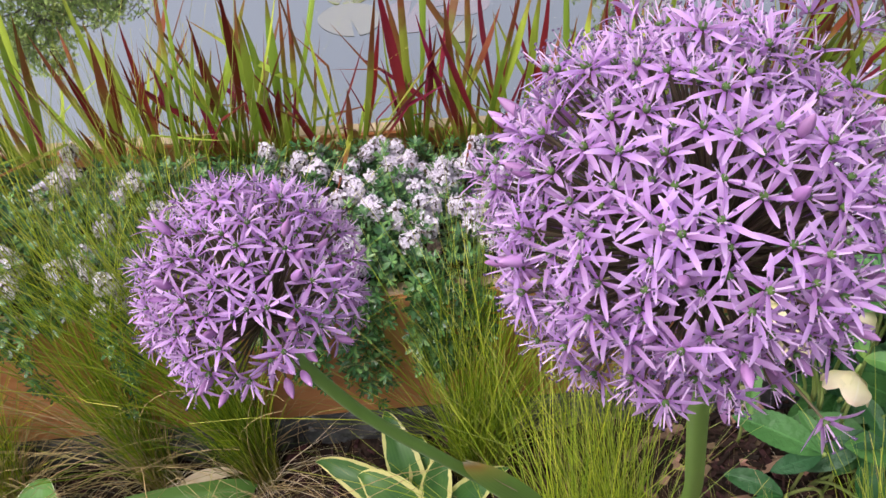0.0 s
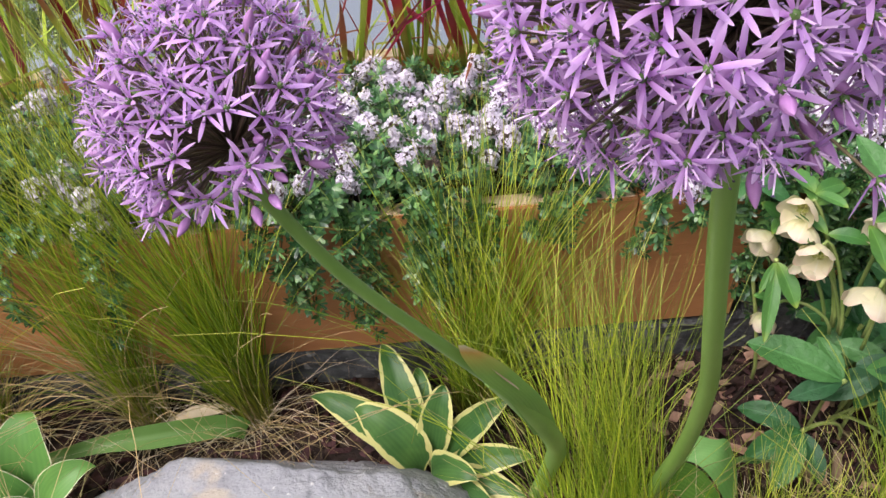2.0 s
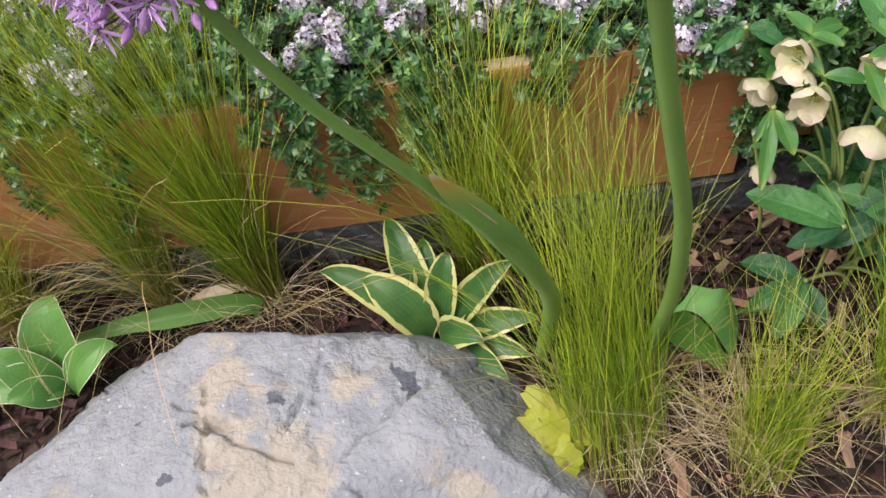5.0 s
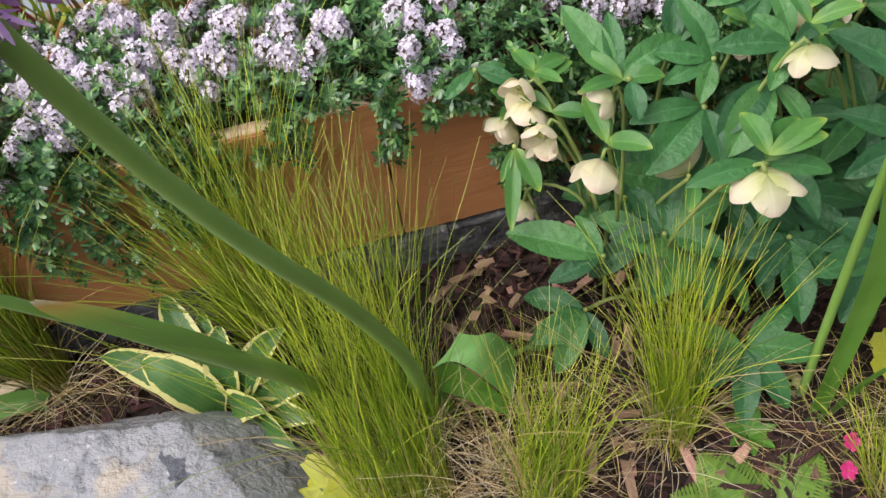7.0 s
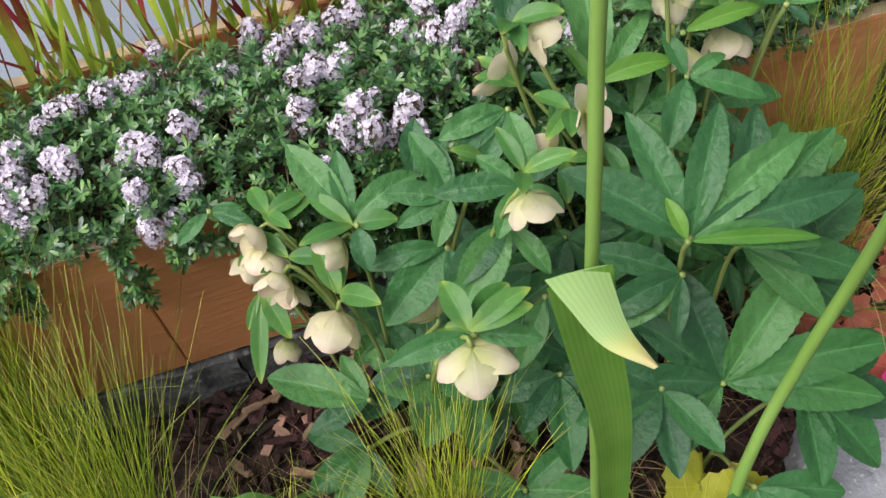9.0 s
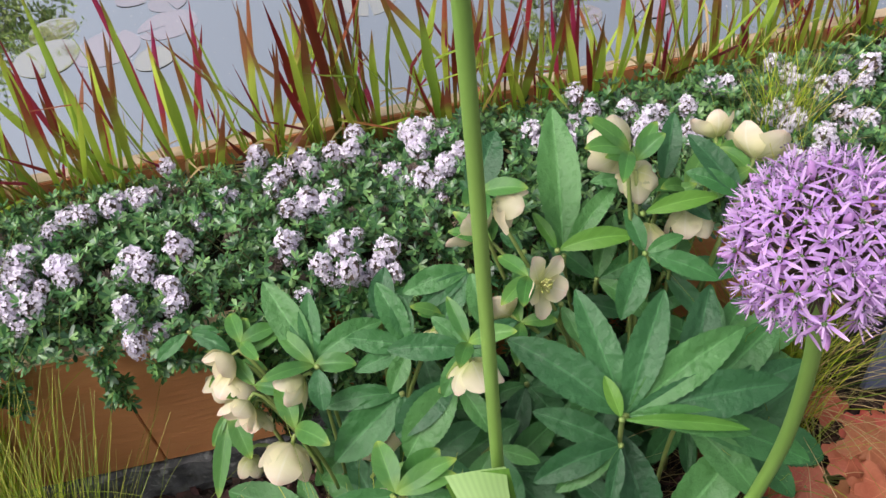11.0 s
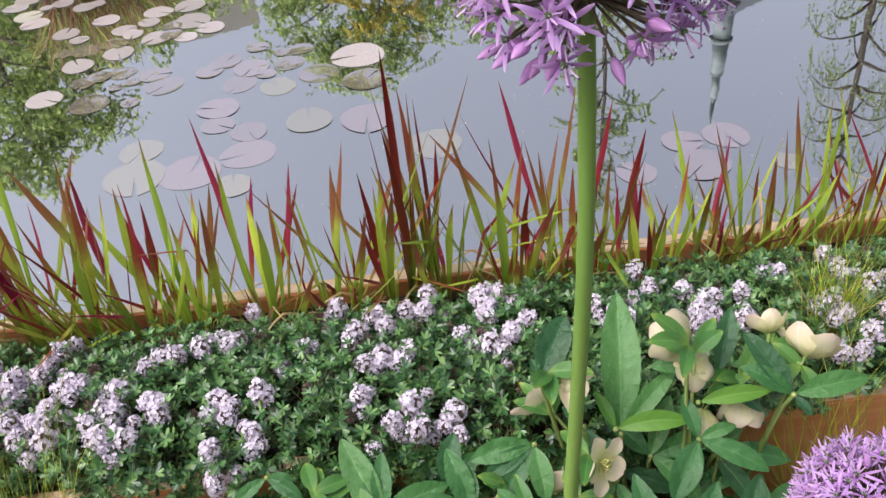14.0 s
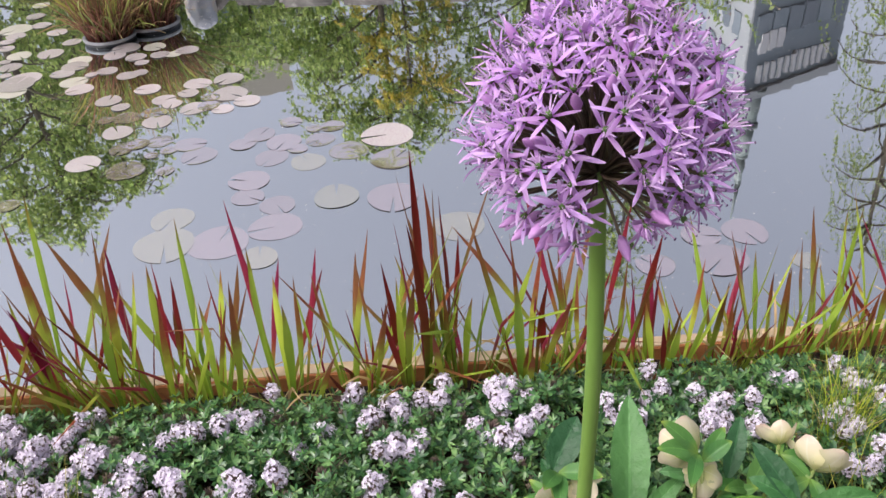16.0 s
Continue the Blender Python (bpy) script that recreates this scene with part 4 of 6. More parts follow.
FLOWERS_A = [(-0.032, 0.871), (0.022, 0.840), (0.076, 0.766), (0.060, 0.873), (0.146, 0.810), (0.143, 0.751), (0.197, 0.786), (0.228, 0.878), (0.254, 0.872), (0.271, 0.928), (0.342, 0.860), (0.304, 0.795), (0.273, 0.782), (0.265, 0.723), (0.372, 0.923), (0.401, 0.883), (0.421, 0.909), (0.433, 0.885), (0.458, 0.851), (0.431, 0.840), (0.410, 0.788), (0.465, 0.773), (0.473, 0.743), (0.509, 0.763), (0.446, 0.752)]
FLOWERS_B = [(0.478, 0.943), (0.473, 0.909), (0.517, 0.873), (0.548, 0.853), (0.538, 0.932), (0.561, 0.935), (0.548, 0.898), (0.589, 0.889), (0.665, 0.906), (0.702, 0.884), (0.733, 0.928), (0.722, 0.965), (0.769, 0.924), (0.780, 0.886), (0.791, 0.908), (0.835, 0.918), (0.827, 0.873), (0.871, 0.954), (0.952, 0.950), (0.909, 0.815), (0.672, 0.802)]
FLOWERS_C = [(-0.333, 0.689), (-0.394, 0.807), (-0.07, 0.798), (-0.018, 0.839), (-0.044, 0.758), (-0.021, 0.753), (0.0, 0.772), (0.022, 0.812), (0.048, 0.839), (-0.066, 0.704), (-0.093, 0.7), (-0.128, 0.663), (0.09, 0.743), (0.086, 0.812), (0.15, 0.742), (0.183, 0.853), (0.303, 0.75), (-0.3, 0.652)]
FLOWERS_D = [(-0.394, 0.799), (-0.324, 0.8), (-0.277, 0.763), (-0.337, 0.692), (-0.401, 0.673), (-0.402, 0.859), (-0.114, 0.826), (-0.074, 0.802), (-0.179, 0.867), (-0.414, 0.789), (-0.326, 0.736), (0.93, 0.9), (0.98, 0.92), (1.0, 0.86), (0.95, 0.84), (0.93, 0.87), (1.04, 0.95)]

FLOWERS_E = [(-0.102, 0.762), (-0.071, 0.723), (-0.054, 0.776), (-0.022, 0.821), (0.008, 0.737), (0.023, 0.829), (0.041, 0.771), (0.073, 0.79), (0.092, 0.821), (0.125, 0.768), (0.15, 0.806), (0.175, 0.74), (0.196, 0.786), (-0.14, 0.85), (-0.054, 0.867), (0.265, 0.727), (0.272, 0.768), (-0.078, 0.835)]


def flower(x, y, z, k, kinds=HEADS):
    key = thyme_cell(x, y)
    plant = PLANTS.get(key) or next(iter(PLANTS.values()))
    m = Matrix.Translation(Vector((x, y, z)) - plant.location) @ Euler((U(-0.4, 0.4), U(-0.4, 0.4), U(0, 6.3))).to_matrix().to_4x4() @ Matrix.Diagonal((k, k, k * U(0.85, 1.15), 1))
    shared("flower_head", RND.choice(kinds), plant, m)


for x, y in FLOWERS_A + FLOWERS_B + FLOWERS_C + FLOWERS_D + FLOWERS_E:
    flower(x, y, max(0.245, mat_height(x, y) + 0.014) + U(0, 0.008), U(0.95, 1.22))
    for _ in range(RND.choice((1, 2, 2, 3))):
        a = x + U(-0.022, 0.022)
        flower(a, y + U(-0.022, 0.022), mat_height(a, y) + U(0.008, 0.022), U(0.7, 1.15))

for _ in range(170):
    x = U(-0.5, 1.1)
    y = yf(x) + U(0.02, 0.22)
    flower(x, y, mat_height(x, y) + U(0.002, 0.012), U(0.6, 1.0), SPENT)


# ---- blood grass along the water ----
def blood_blade(mats, length, width, droop, kink=0.0):
    s = Shape(mats)
    lean = Vector((U(0.0, 0.12), U(-0.05, 0.05), 1))
    pts = arc((0, 0, 0), lean, length, droop, 9, 0.035)
    if kink:
        k = RND.randint(3, 6)
        turn = Matrix.Rotation(kink, 3, "Y")
        pts = [p if i <= k else pts[k] + turn @ (p - pts[k]) for i, p in enumerate(pts)]
    wide = U(0.5, 0.72)
    ribbon(s, pts, width, (U(-0.5, 0.5), 1, 0), 0.3, lambda v: 0.34 + 0.66 * (v / wide) ** 1.3 if v < wide else max(0.03, 1 - ((v - wide) / (1 - wide)) ** 1.5), 1)
    return s.mesh("blade")


BLADES = [blood_blade(m, U(0.20, 0.31), U(0.0075, 0.0135), U(0.0, 0.35)) for m in (M_BLOOD,) * 11 + (M_BLOODR,) * 6 + (M_BLOODG,) * 8]
BLADES += [blood_blade(m, U(0.18, 0.27), U(0.006, 0.011), U(0.2, 0.9), U(0.4, 1.3)) for m in (M_BLOOD, M_BLOOD, M_BLOODR, M_BLOODG, M_BLOODR)]
DEAD = [blood_blade(M_STRAW, U(0.08, 0.16), U(0.003, 0.005), U(0.8, 2.2), U(0.2, 1.0)) for _ in range(4)]
x = -0.72
while x < 1.3:
    clump = root("blood_grass", (x, yb(x) - 0.045 + U(-0.012, 0.012), BED - 0.01), "upright grass clump with yellow-green blades turning dark red at the tips", "grass clump", "blood grass along the water")
    low = 0.8 if x > 0.72 else 1.0
    for k in range(RND.randint(20, 30)):
        a, r = U(0, 6.3), U(0.0, 0.03)
        m = Matrix.Translation((r * math.cos(a) * 1.4, r * math.sin(a) * 0.6, 0)) @ Matrix.Rotation(a + U(-0.8, 0.8), 4, "Z") @ Matrix.Rotation(min(0.55, abs(RND.gauss(0.12, 0.27))), 4, "Y") @ Matrix.Scale(RND.choice((U(0.3, 0.6), U(0.55, 1.0), U(0.72, 1.02))) * low * (1.15 if RND.random() < 0.06 else 1), 4)
        shared("blade", RND.choice(BLADES), clump, m)
    for k in range(4):
        a = U(0, 6.3)
        shared("blade", RND.choice(DEAD), clump, Matrix.Translation((U(-0.03, 0.03), U(-0.02, 0.015), 0)) @ Matrix.Rotation(a, 4, "Z") @ Matrix.Rotation(U(0.2, 1.0), 4, "Y"))
    x += U(0.058, 0.095)


clump = root("blood_grass", (0.452, yb(0.452) - 0.04, BED - 0.01), "upright grass clump with one very tall crimson blade", "grass clump", "blood grass along the water")
for me, lean, k in ((BLADES[12], 0.02, 1.0), (BLADES[2], 0.1, 1.2), (BLADES[14], -0.12, 0.95), (BLADES[20], 0.2, 0.8)):
    shared("blade", me, clump, Matrix.Rotation(lean, 4, "Y") @ Matrix.Scale(k, 4))
tall = Shape(M_BLOODR)
ribbon(tall, arc(Vector((0.452, yb(0.452) - 0.04, BED - 0.01)), (0.01, 0, 1), 0.36, 0.0, 9, 0.01), 0.0095, (1, 0.3, 0), 0.3, lambda v: 0.4 + 0.6 * v / 0.7 if v < 0.7 else max(0.03, 1 - ((v - 0.7) / 0.3) ** 1.5), 1)
part("blade", tall, clump, "tall crimson blade")


# ---- feather grass tufts ----
def tuft(base, lean, length, count, label, spread=0.35, straw=0.25, foot=0.022, droop=0.4, z0=None):
    b = Vector(base)
    plant = root("feather_grass", b, label, "grass tuft", "feather grass tufts")
    s = Shape(M_NEEDLE)
    d = Shape(M_STRAW)
    locks = []
    for i in range(max(8, count // 26)):
        a = U(0, 6.3)
        locks.append((a, Vector(lean) + Vector((RND.gauss(0, spread * 0.9), RND.gauss(0, spread * 0.9), 0)) + Vector((math.cos(a), math.sin(a), 0)) * spread * 0.6,
                      Vector((RND.gauss(0, 0.10), RND.gauss(0, 0.10), -droop * U(0.05, 0.9))), U(0.7, 1.1)))
    for i in range(int(count * 1.5)):
        a, way, bend, k = RND.choice(locks)
        a += RND.gauss(0, 0.5)
        r = foot * math.sqrt(U(0.02, 1))
        p = b + Vector((r * math.cos(a), r * math.sin(a), -0.004))
        dry = RND.random() < straw
        way = (way + Vector((RND.gauss(0, 0.06), RND.gauss(0, 0.06), 0))).normalized()
        curl = bend + Vector((RND.gauss(0, 0.24), RND.gauss(0, 0.24), U(-0.12, 0.1)))
        if dry or RND.random() < 0.08:
            curl += Vector((RND.gauss(0, 0.8), RND.gauss(0, 0.8), -droop * U(0.2, 2.5)))
        long_ = 1.2 * length * k * (RND.choice((U(0.35, 0.8), U(0.75, 1.05), U(0.85, 1.05))) if not dry else U(0.25, 0.8))
        pts = [p]
        for q in range(8):
            way = (way + curl / 8 + Vector((U(-0.09, 0.09), U(-0.09, 0.09), U(-0.04, 0.04)))).normalized()
            pts.append(pts[-1] + way * long_ / 8)
            if pts[-1].z < b.z + 0.004:
                pts[-1].z = b.z + 0.004
        ribbon(d if dry else s, pts, U(0.0007, 0.0015), (U(-1, 1), U(-1, 1), 0.1), 0.2, lambda v: 1 - 0.65 * v, 1)
    part("blades", s, plant)
    part("dry_blades", d, plant, "bleached straw-coloured blades")
    return plant


GREEN_TUFT = "fine-bladed yellow-green feather grass tuft with straw-coloured dead blades"
tuft((-0.305, 0.618, GROUND), (-0.12, 0.04, 1), 0.50, 300, GREEN_TUFT, 0.016, 0.34, 0.020, 0.12)
tuft((-0.189, 0.627, GROUND), (-0.19, 0.04, 1), 0.50, 440, GREEN_TUFT, 0.018, 0.10, 0.022, 0.10)
tuft((-0.470, 0.590, GROUND), (-0.10, 0.02, 1), 0.32, 420, GREEN_TUFT, 0.10, 0.60)
tuft((0.064, 0.644, GROUND), (0.0, -0.02, 1), 0.37, 420, GREEN_TUFT, 0.036, 0.10, 0.030, 0.15)
tuft((0.188, 0.420, GROUND), (-0.12, 0.55, 1), 0.34, 430, GREEN_TUFT, 0.06, 0.14, 0.050, 0.25)
tuft((0.318, 0.385, GROUND), (0.10, 0.30, 1), 0.19, 260, GREEN_TUFT, 0.09, 0.28, 0.028)
tuft((0.452, 0.440, GROUND), (0.03, 0.20, 1), 0.26, 260, GREEN_TUFT, 0.06, 0.2, 0.022)
tuft((0.64, 0.36, GROUND), (0.1, 0.2, 1), 0.13, 140, GREEN_TUFT, 0.3, 0.3)
tuft((0.900, 0.725, GROUND), (0.04, 0.05, 1), 0.36, 380, GREEN_TUFT, 0.07, 0.42, 0.035)
tuft((0.86, 0.62, GROUND), (0.12, 0.2, 1), 0.22, 90, GREEN_TUFT, 0.18, 0.25, 0.02)
tuft((0.915, 0.890, BED), (0.03, 0.0, 1), 0.17, 200, "thin pale feather grass tuft standing in the raised bed", 0.05, 0.45, 0.03)


# dead litter of straw between the tufts
s = Shape(M_STRAW)
for _ in range(1000):
    x, y = RND.choice(((0.27, 0.42), (0.32, 0.46), (0.24, 0.48), (-0.28, 0.6), (-0.15, 0.62), (0.62, 0.44), (0.82, 0.62)))
    x, y = x + RND.gauss(0, 0.06), y + RND.gauss(0, 0.04)
    if y > yf(x) - 0.02:
        continue
    ribbon(s, arc((x, y, GROUND + U(0.008, 0.02)), (U(-1, 1), U(-1, 1), U(0.1, 0.9)), U(0.05, 0.19), U(0.4, 2.2), 9, 0.2), U(0.0006, 0.0012), (0.3, 0.4, 1), 0, lambda v: 1 - 0.8 * v, 1)
solid("straw_litter", s, "tangled dead grass blades on the mulch", "dead grass", kind="stuff")


# long bleached hairs that arch out of the tufts' feet
s = Shape(M_HAIR)
for cx, cy, n in ((0.19, 0.44, 60), (0.27, 0.43, 90), (0.32, 0.41, 60), (-0.19, 0.615, 80), (-0.30, 0.605, 60), (-0.44, 0.60, 40), (0.45, 0.44, 45), (0.60, 0.43, 25)):
    for _ in range(n):
        a = U(0, 6.3)
        ribbon(s, arc((cx + RND.gauss(0, 0.015), cy + RND.gauss(0, 0.015), GROUND + 0.004), (math.cos(a), math.sin(a), U(0.7, 2.4)), U(0.07, 0.20), U(1.2, 3.0), 11, 0.12), U(0.0005, 0.0009), (U(-1, 1), U(-1, 1), 0.5), 0, lambda v: 1 - 0.6 * v, 1)
solid("hair_grass_litter", s, "bleached curling grass hairs round the tufts", "dead grass", kind="stuff")


# ---- hellebores ----
def leaflet(s, base, way, length, width, normal, droop=0.35, mi=0):
    pts = arc(base, way, length, droop, 30, 0.008)
    side = Vector(way).cross(Vector(normal)).normalized()
    ribbon(s, pts, width * 0.94, side, 0.45, lambda v: oval(v, 0.72, 1.0), 3, -0.12, 0.05, 0.026, mi)


def hellebore_leaf(parent, hub, tips_dir, normal, length, n, fan=2.6, mats=None, stalk_from=None, width=0.43, label=""):
    """A palmate leaf: n toothed leaflets that fan out from hub round the direction tips_dir."""
    hub, nv = Vector(hub), Vector(normal).normalized()
    s = Shape(M_HSTEM)
    if stalk_from:
        tube(s, bezier(stalk_from, Vector(stalk_from) + Vector((0, 0, 0.08)), hub - nv * 0.05, hub, 8), 0.0022, 6)
    ball(s, hub, 0.003)
    ob = part("leaf", s, parent, label)
    d0 = Vector(tips_dir)
    d0 = (d0 - nv * d0.dot(nv)).normalized()
    for k in range(n):
        a = fan * (k / (n - 1) - 0.5) + U(-0.1, 0.1)
        d = Matrix.Rotation(a, 3, nv) @ d0
        l = length * U(0.85, 1.08) * (1 - 0.22 * abs(k / (n - 1) - 0.5) * 2)
        q = Shape(mats or M_HELL)
        leaflet(q, hub + d * 0.003, d + nv * U(0.0, 0.4), l, l * width * U(0.88, 1.12), nv, U(0.25, 0.7))
        part("leaflet", q, ob)
    return ob


def hellebore_flower(parent, c, facing, size, open_=0.55, stem=None, bud=False):
    c, facing = Vector(c), Vector(facing).normalized()
    s = Shape(M_SEPAL, M_HSTEM)
    f = frame_to(facing, U(0, 6)).to_3x3()
    for k in range(5):
        a = 2 * math.pi * k / 5 + U(-0.08, 0.08)
        out = Vector((math.cos(a), math.sin(a), 0))
        l = size * U(0.92, 1.06)
        turn0, turn1 = 0.15 + 0.8 * (0.6 - open_), 0.5 + 2.8 * (0.8 - open_) + U(-0.55, 0.2)
        q = out * 0.0015 + UP * (0.0016 * (k % 2) + 0.0008 * (k == 4))
        pts = [c + f @ q]
        for v in range(9):
            al = turn0 + (turn1 - turn0) * (v / 8)
            q = q + (out * math.cos(al) + UP * math.sin(al)) * (l / 9)
            pts.append(c + f @ q)
        ribbon(s, pts, l * U(0.74, 0.86), f @ Vector((-math.sin(a), math.cos(a), 0)), -0.04, lambda v: max(0.06, 1 - abs(2 * v - 1.05) ** 2.2) ** 0.62, 4, -0.30, 0.13)
    if stem:
        back = c - facing * 0.02
        tube(s, bezier(stem, Vector(stem) + Vector((0, 0, 0.03)), back + UP * 0.02, c, 8), 0.0019, 6, 1)
    ob = part("flower", s, parent)
    if not bud:
        for k in range(3):
            a = U(0, 6.3)
            q = Shape(M_BRACT)
            o = Vector((math.cos(a), math.sin(a), U(0.1, 0.6))).normalized()
            leaflet(q, c - facing * 0.012 + UP * 0.004, o - facing * 0.5, size * U(1.0, 1.55), size * U(0.42, 0.6), (0, -0.4, 0.9), U(0.4, 0.9))
            part("bract", q, ob, "green leafy bract")
    if not bud:
        q = Shape(M_NECTARY)
        for k in range(26):
            d = Vector((RND.gauss(0, 0.4), RND.gauss(0, 0.4), 1)).normalized()
            e = c + f @ (d * size * 0.36)
            tube(q, [c, e], 0.0004, 3, 0, False)
            ball(q, e, 0.0011, 0, 0)
        part("stamen_ring", q, ob, "pale yellow stamens")
    return ob


HB = "hellebores in front of the raised bed"
h1 = root("hellebore", (0.45, 0.61, GROUND), "hellebore with nodding cream flowers and dark toothed leaves beside the board", "hellebore", HB)
h2 = root("hellebore", (0.70, 0.52, GROUND), "broad hellebore with large dark green leathery leaves", "hellebore", HB)
h3 = root("hellebore", (0.74, 0.68, GROUND), "hellebore with pale yellow blushed flowers beside the boards", "hellebore", HB)



def palmate(parent, hub, normal, leaflets, mats=M_HELL, stalk=True):
    """A divided leaf: leaflets (degrees in the leaf's plane, length, width as a share of the length) round the hub."""
    hub, nv = Vector(hub), Vector(normal).normalized()
    s = Shape(M_HSTEM)
    ball(s, hub, 0.003)
    if stalk:
        foot = parent.location.lerp(Vector((hub.x, hub.y, GROUND)), 0.5)
        tube(s, bezier((foot.x + U(-0.02, 0.02), foot.y + 0.02, GROUND), (foot.x, foot.y + 0.02, GROUND + 0.08), hub - nv * 0.05, hub, 8), 0.0022, 6)
    ob = part("leaf", s, parent)
    ax = (Vector((1, 0, 0)) - nv * nv.x).normalized()
    ay = nv.cross(ax)
    for deg, l, w in leaflets:
        d = ax * math.cos(radians(deg)) + ay * math.sin(radians(deg))
        q = Shape(mats)
        lift = U(0.1, 0.35)
        leaflet(q, hub + d * 0.002, d + nv * lift, l * 1.04, l * w * (U(0.80, 0.92) if parent == h2 else U(0.98, 1.12)), nv, lift * 2.2)
        part("leaflet", q, ob)
    return ob


palmate(h2, (0.690, 0.559, 0.237), (0.00, -0.60, 0.80), ((103, 0.101, 0.36), (69, 0.099, 0.38), (36, 0.111, 0.36), (11, 0.124, 0.38), (-2, 0.094, 0.3), (135, 0.105, 0.4),), M_HELL)
palmate(h2, (0.685, 0.552, 0.243), (0.00, -0.60, 0.80), ((102, 0.033, 0.5), (-5, 0.092, 0.16),), M_HELLY, False)
palmate(h2, (0.714, 0.510, 0.096), (0.00, -0.60, 0.80), ((100, 0.104, 0.42), (126, 0.094, 0.4), (51, 0.124, 0.42), (10, 0.140, 0.36), (-12, 0.126, 0.36), (160, 0.110, 0.36), (173, 0.060, 0.45), (-141, 0.066, 0.4),), M_HELL)
palmate(h2, (0.689, 0.561, 0.190), (0.00, -0.60, 0.80), ((148, 0.073, 0.42), (-175, 0.075, 0.42), (-156, 0.062, 0.42), (-112, 0.047, 0.42),), M_HELL)
palmate(h2, (0.751, 0.591, 0.171), (0.00, -0.60, 0.80), ((44, 0.121, 0.36), (74, 0.114, 0.36), (-18, 0.105, 0.4), (23, 0.112, 0.34), (-47, 0.087, 0.4),), M_HELL)
palmate(h1, (0.441, 0.644, 0.241), (0.00, -0.60, 0.80), ((114, 0.078, 0.38), (89, 0.057, 0.36), (37, 0.065, 0.36), (110, 0.041, 0.3),), M_HELL)
palmate(h1, (0.447, 0.630, 0.253), (0.00, -0.60, 0.80), ((-86, 0.034, 0.62),), M_HELL, False)
palmate(h1, (0.513, 0.619, 0.216), (0.00, -0.60, 0.80), ((-144, 0.075, 0.52), (171, 0.065, 0.32), (-81, 0.050, 0.5),), M_HELL)
palmate(h1, (0.562, 0.602, 0.248), (0.00, -0.60, 0.80), ((-155, 0.063, 0.48), (-139, 0.070, 0.5), (-59, 0.046, 0.4),), M_HELL)
palmate(h1, (0.575, 0.610, 0.278), (0.00, -0.60, 0.80), ((166, 0.062, 0.34), (-133, 0.040, 0.5), (-31, 0.034, 0.45), (33, 0.041, 0.4), (130, 0.037, 0.42),), M_HELL)
palmate(h1, (0.524, 0.641, 0.250), (0.00, -0.60, 0.80), ((-119, 0.038, 0.5), (-167, 0.046, 0.4), (161, 0.050, 0.4), (107, 0.058, 0.4), (96, 0.044, 0.45),), M_HELL)
palmate(h1, (0.499, 0.677, 0.242), (0.00, -0.60, 0.80), ((81, 0.047, 0.5), (45, 0.042, 0.45), (-166, 0.037, 0.4),), M_HELL)
palmate(h1, (0.515, 0.500, 0.262), (0.00, -0.60, 0.80), ((178, 0.058, 0.33), (-7, 0.044, 0.36),), M_HELL, False)
palmate(h1, (0.515, 0.499, 0.264), (0.00, -0.60, 0.80), ((53, 0.039, 0.6),), M_BRACT, False)
palmate(h1, (0.417, 0.577, 0.083), (0.00, -0.35, 0.94), ((153, 0.092, 0.44), (-166, 0.056, 0.4), (112, 0.046, 0.4),), M_HELL)
palmate(h1, (0.529, 0.584, 0.164), (0.00, -0.60, 0.80), ((37, 0.050, 0.52), (-20, 0.039, 0.4),), M_HELL)
palmate(h1, (0.584, 0.589, 0.162), (0.00, -0.60, 0.80), ((-69, 0.056, 0.42), (-125, 0.059, 0.4), (-17, 0.040, 0.42),), M_HELL)
palmate(h1, (0.348, 0.654, 0.173), (0.00, -0.60, 0.80), ((-103, 0.076, 0.22), (-67, 0.046, 0.42), (-125, 0.034, 0.25),), M_BRACT, False)
palmate(h1, (0.322, 0.703, 0.231), (0.00, -0.60, 0.80), ((-148, 0.036, 0.4), (5, 0.026, 0.4), (-21, 0.039, 0.4),), M_HELL)
palmate(h3, (0.668, 0.717, 0.258), (0.00, -0.60, 0.80), ((87, 0.130, 0.3), (61, 0.054, 0.26), (51, 0.079, 0.26),), M_HELL)
palmate(h3, (0.662, 0.714, 0.269), (0.00, -0.60, 0.80), ((16, 0.066, 0.3), (112, 0.037, 0.3),), M_HELLY, False)
palmate(h3, (0.592, 0.728, 0.329), (0.00, -0.60, 0.80), ((67, 0.059, 0.55), (109, 0.017, 0.5),), M_HELL)
palmate(h3, (0.583, 0.685, 0.288), (0.00, -0.60, 0.80), ((-179, 0.057, 0.38), (-129, 0.052, 0.4), (-79, 0.048, 0.42), (-154, 0.052, 0.35),), M_HELL)
palmate(h3, (0.736, 0.698, 0.269), (0.00, -0.60, 0.80), ((-124, 0.058, 0.48), (-21, 0.063, 0.33), (28, 0.034, 0.4), (105, 0.039, 0.4),), M_HELL)
palmate(h3, (0.819, 0.712, 0.309), (0.00, -0.60, 0.80), ((120, 0.066, 0.36), (139, 0.049, 0.36), (16, 0.066, 0.34), (-50, 0.021, 0.45),), M_HELL)
palmate(h3, (0.735, 0.713, 0.303), (0.00, -0.60, 0.80), ((13, 0.062, 0.26),), M_HELLY, False)
palmate(h3, (0.761, 0.748, 0.301), (0.00, -0.60, 0.80), ((73, 0.062, 0.34), (-41, 0.048, 0.36), (158, 0.061, 0.3),), M_HELL)
palmate(h3, (0.634, 0.726, 0.260), (0.00, -0.60, 0.80), ((133, 0.025, 0.5), (-67, 0.055, 0.4), (-108, 0.036, 0.45),), M_HELL)
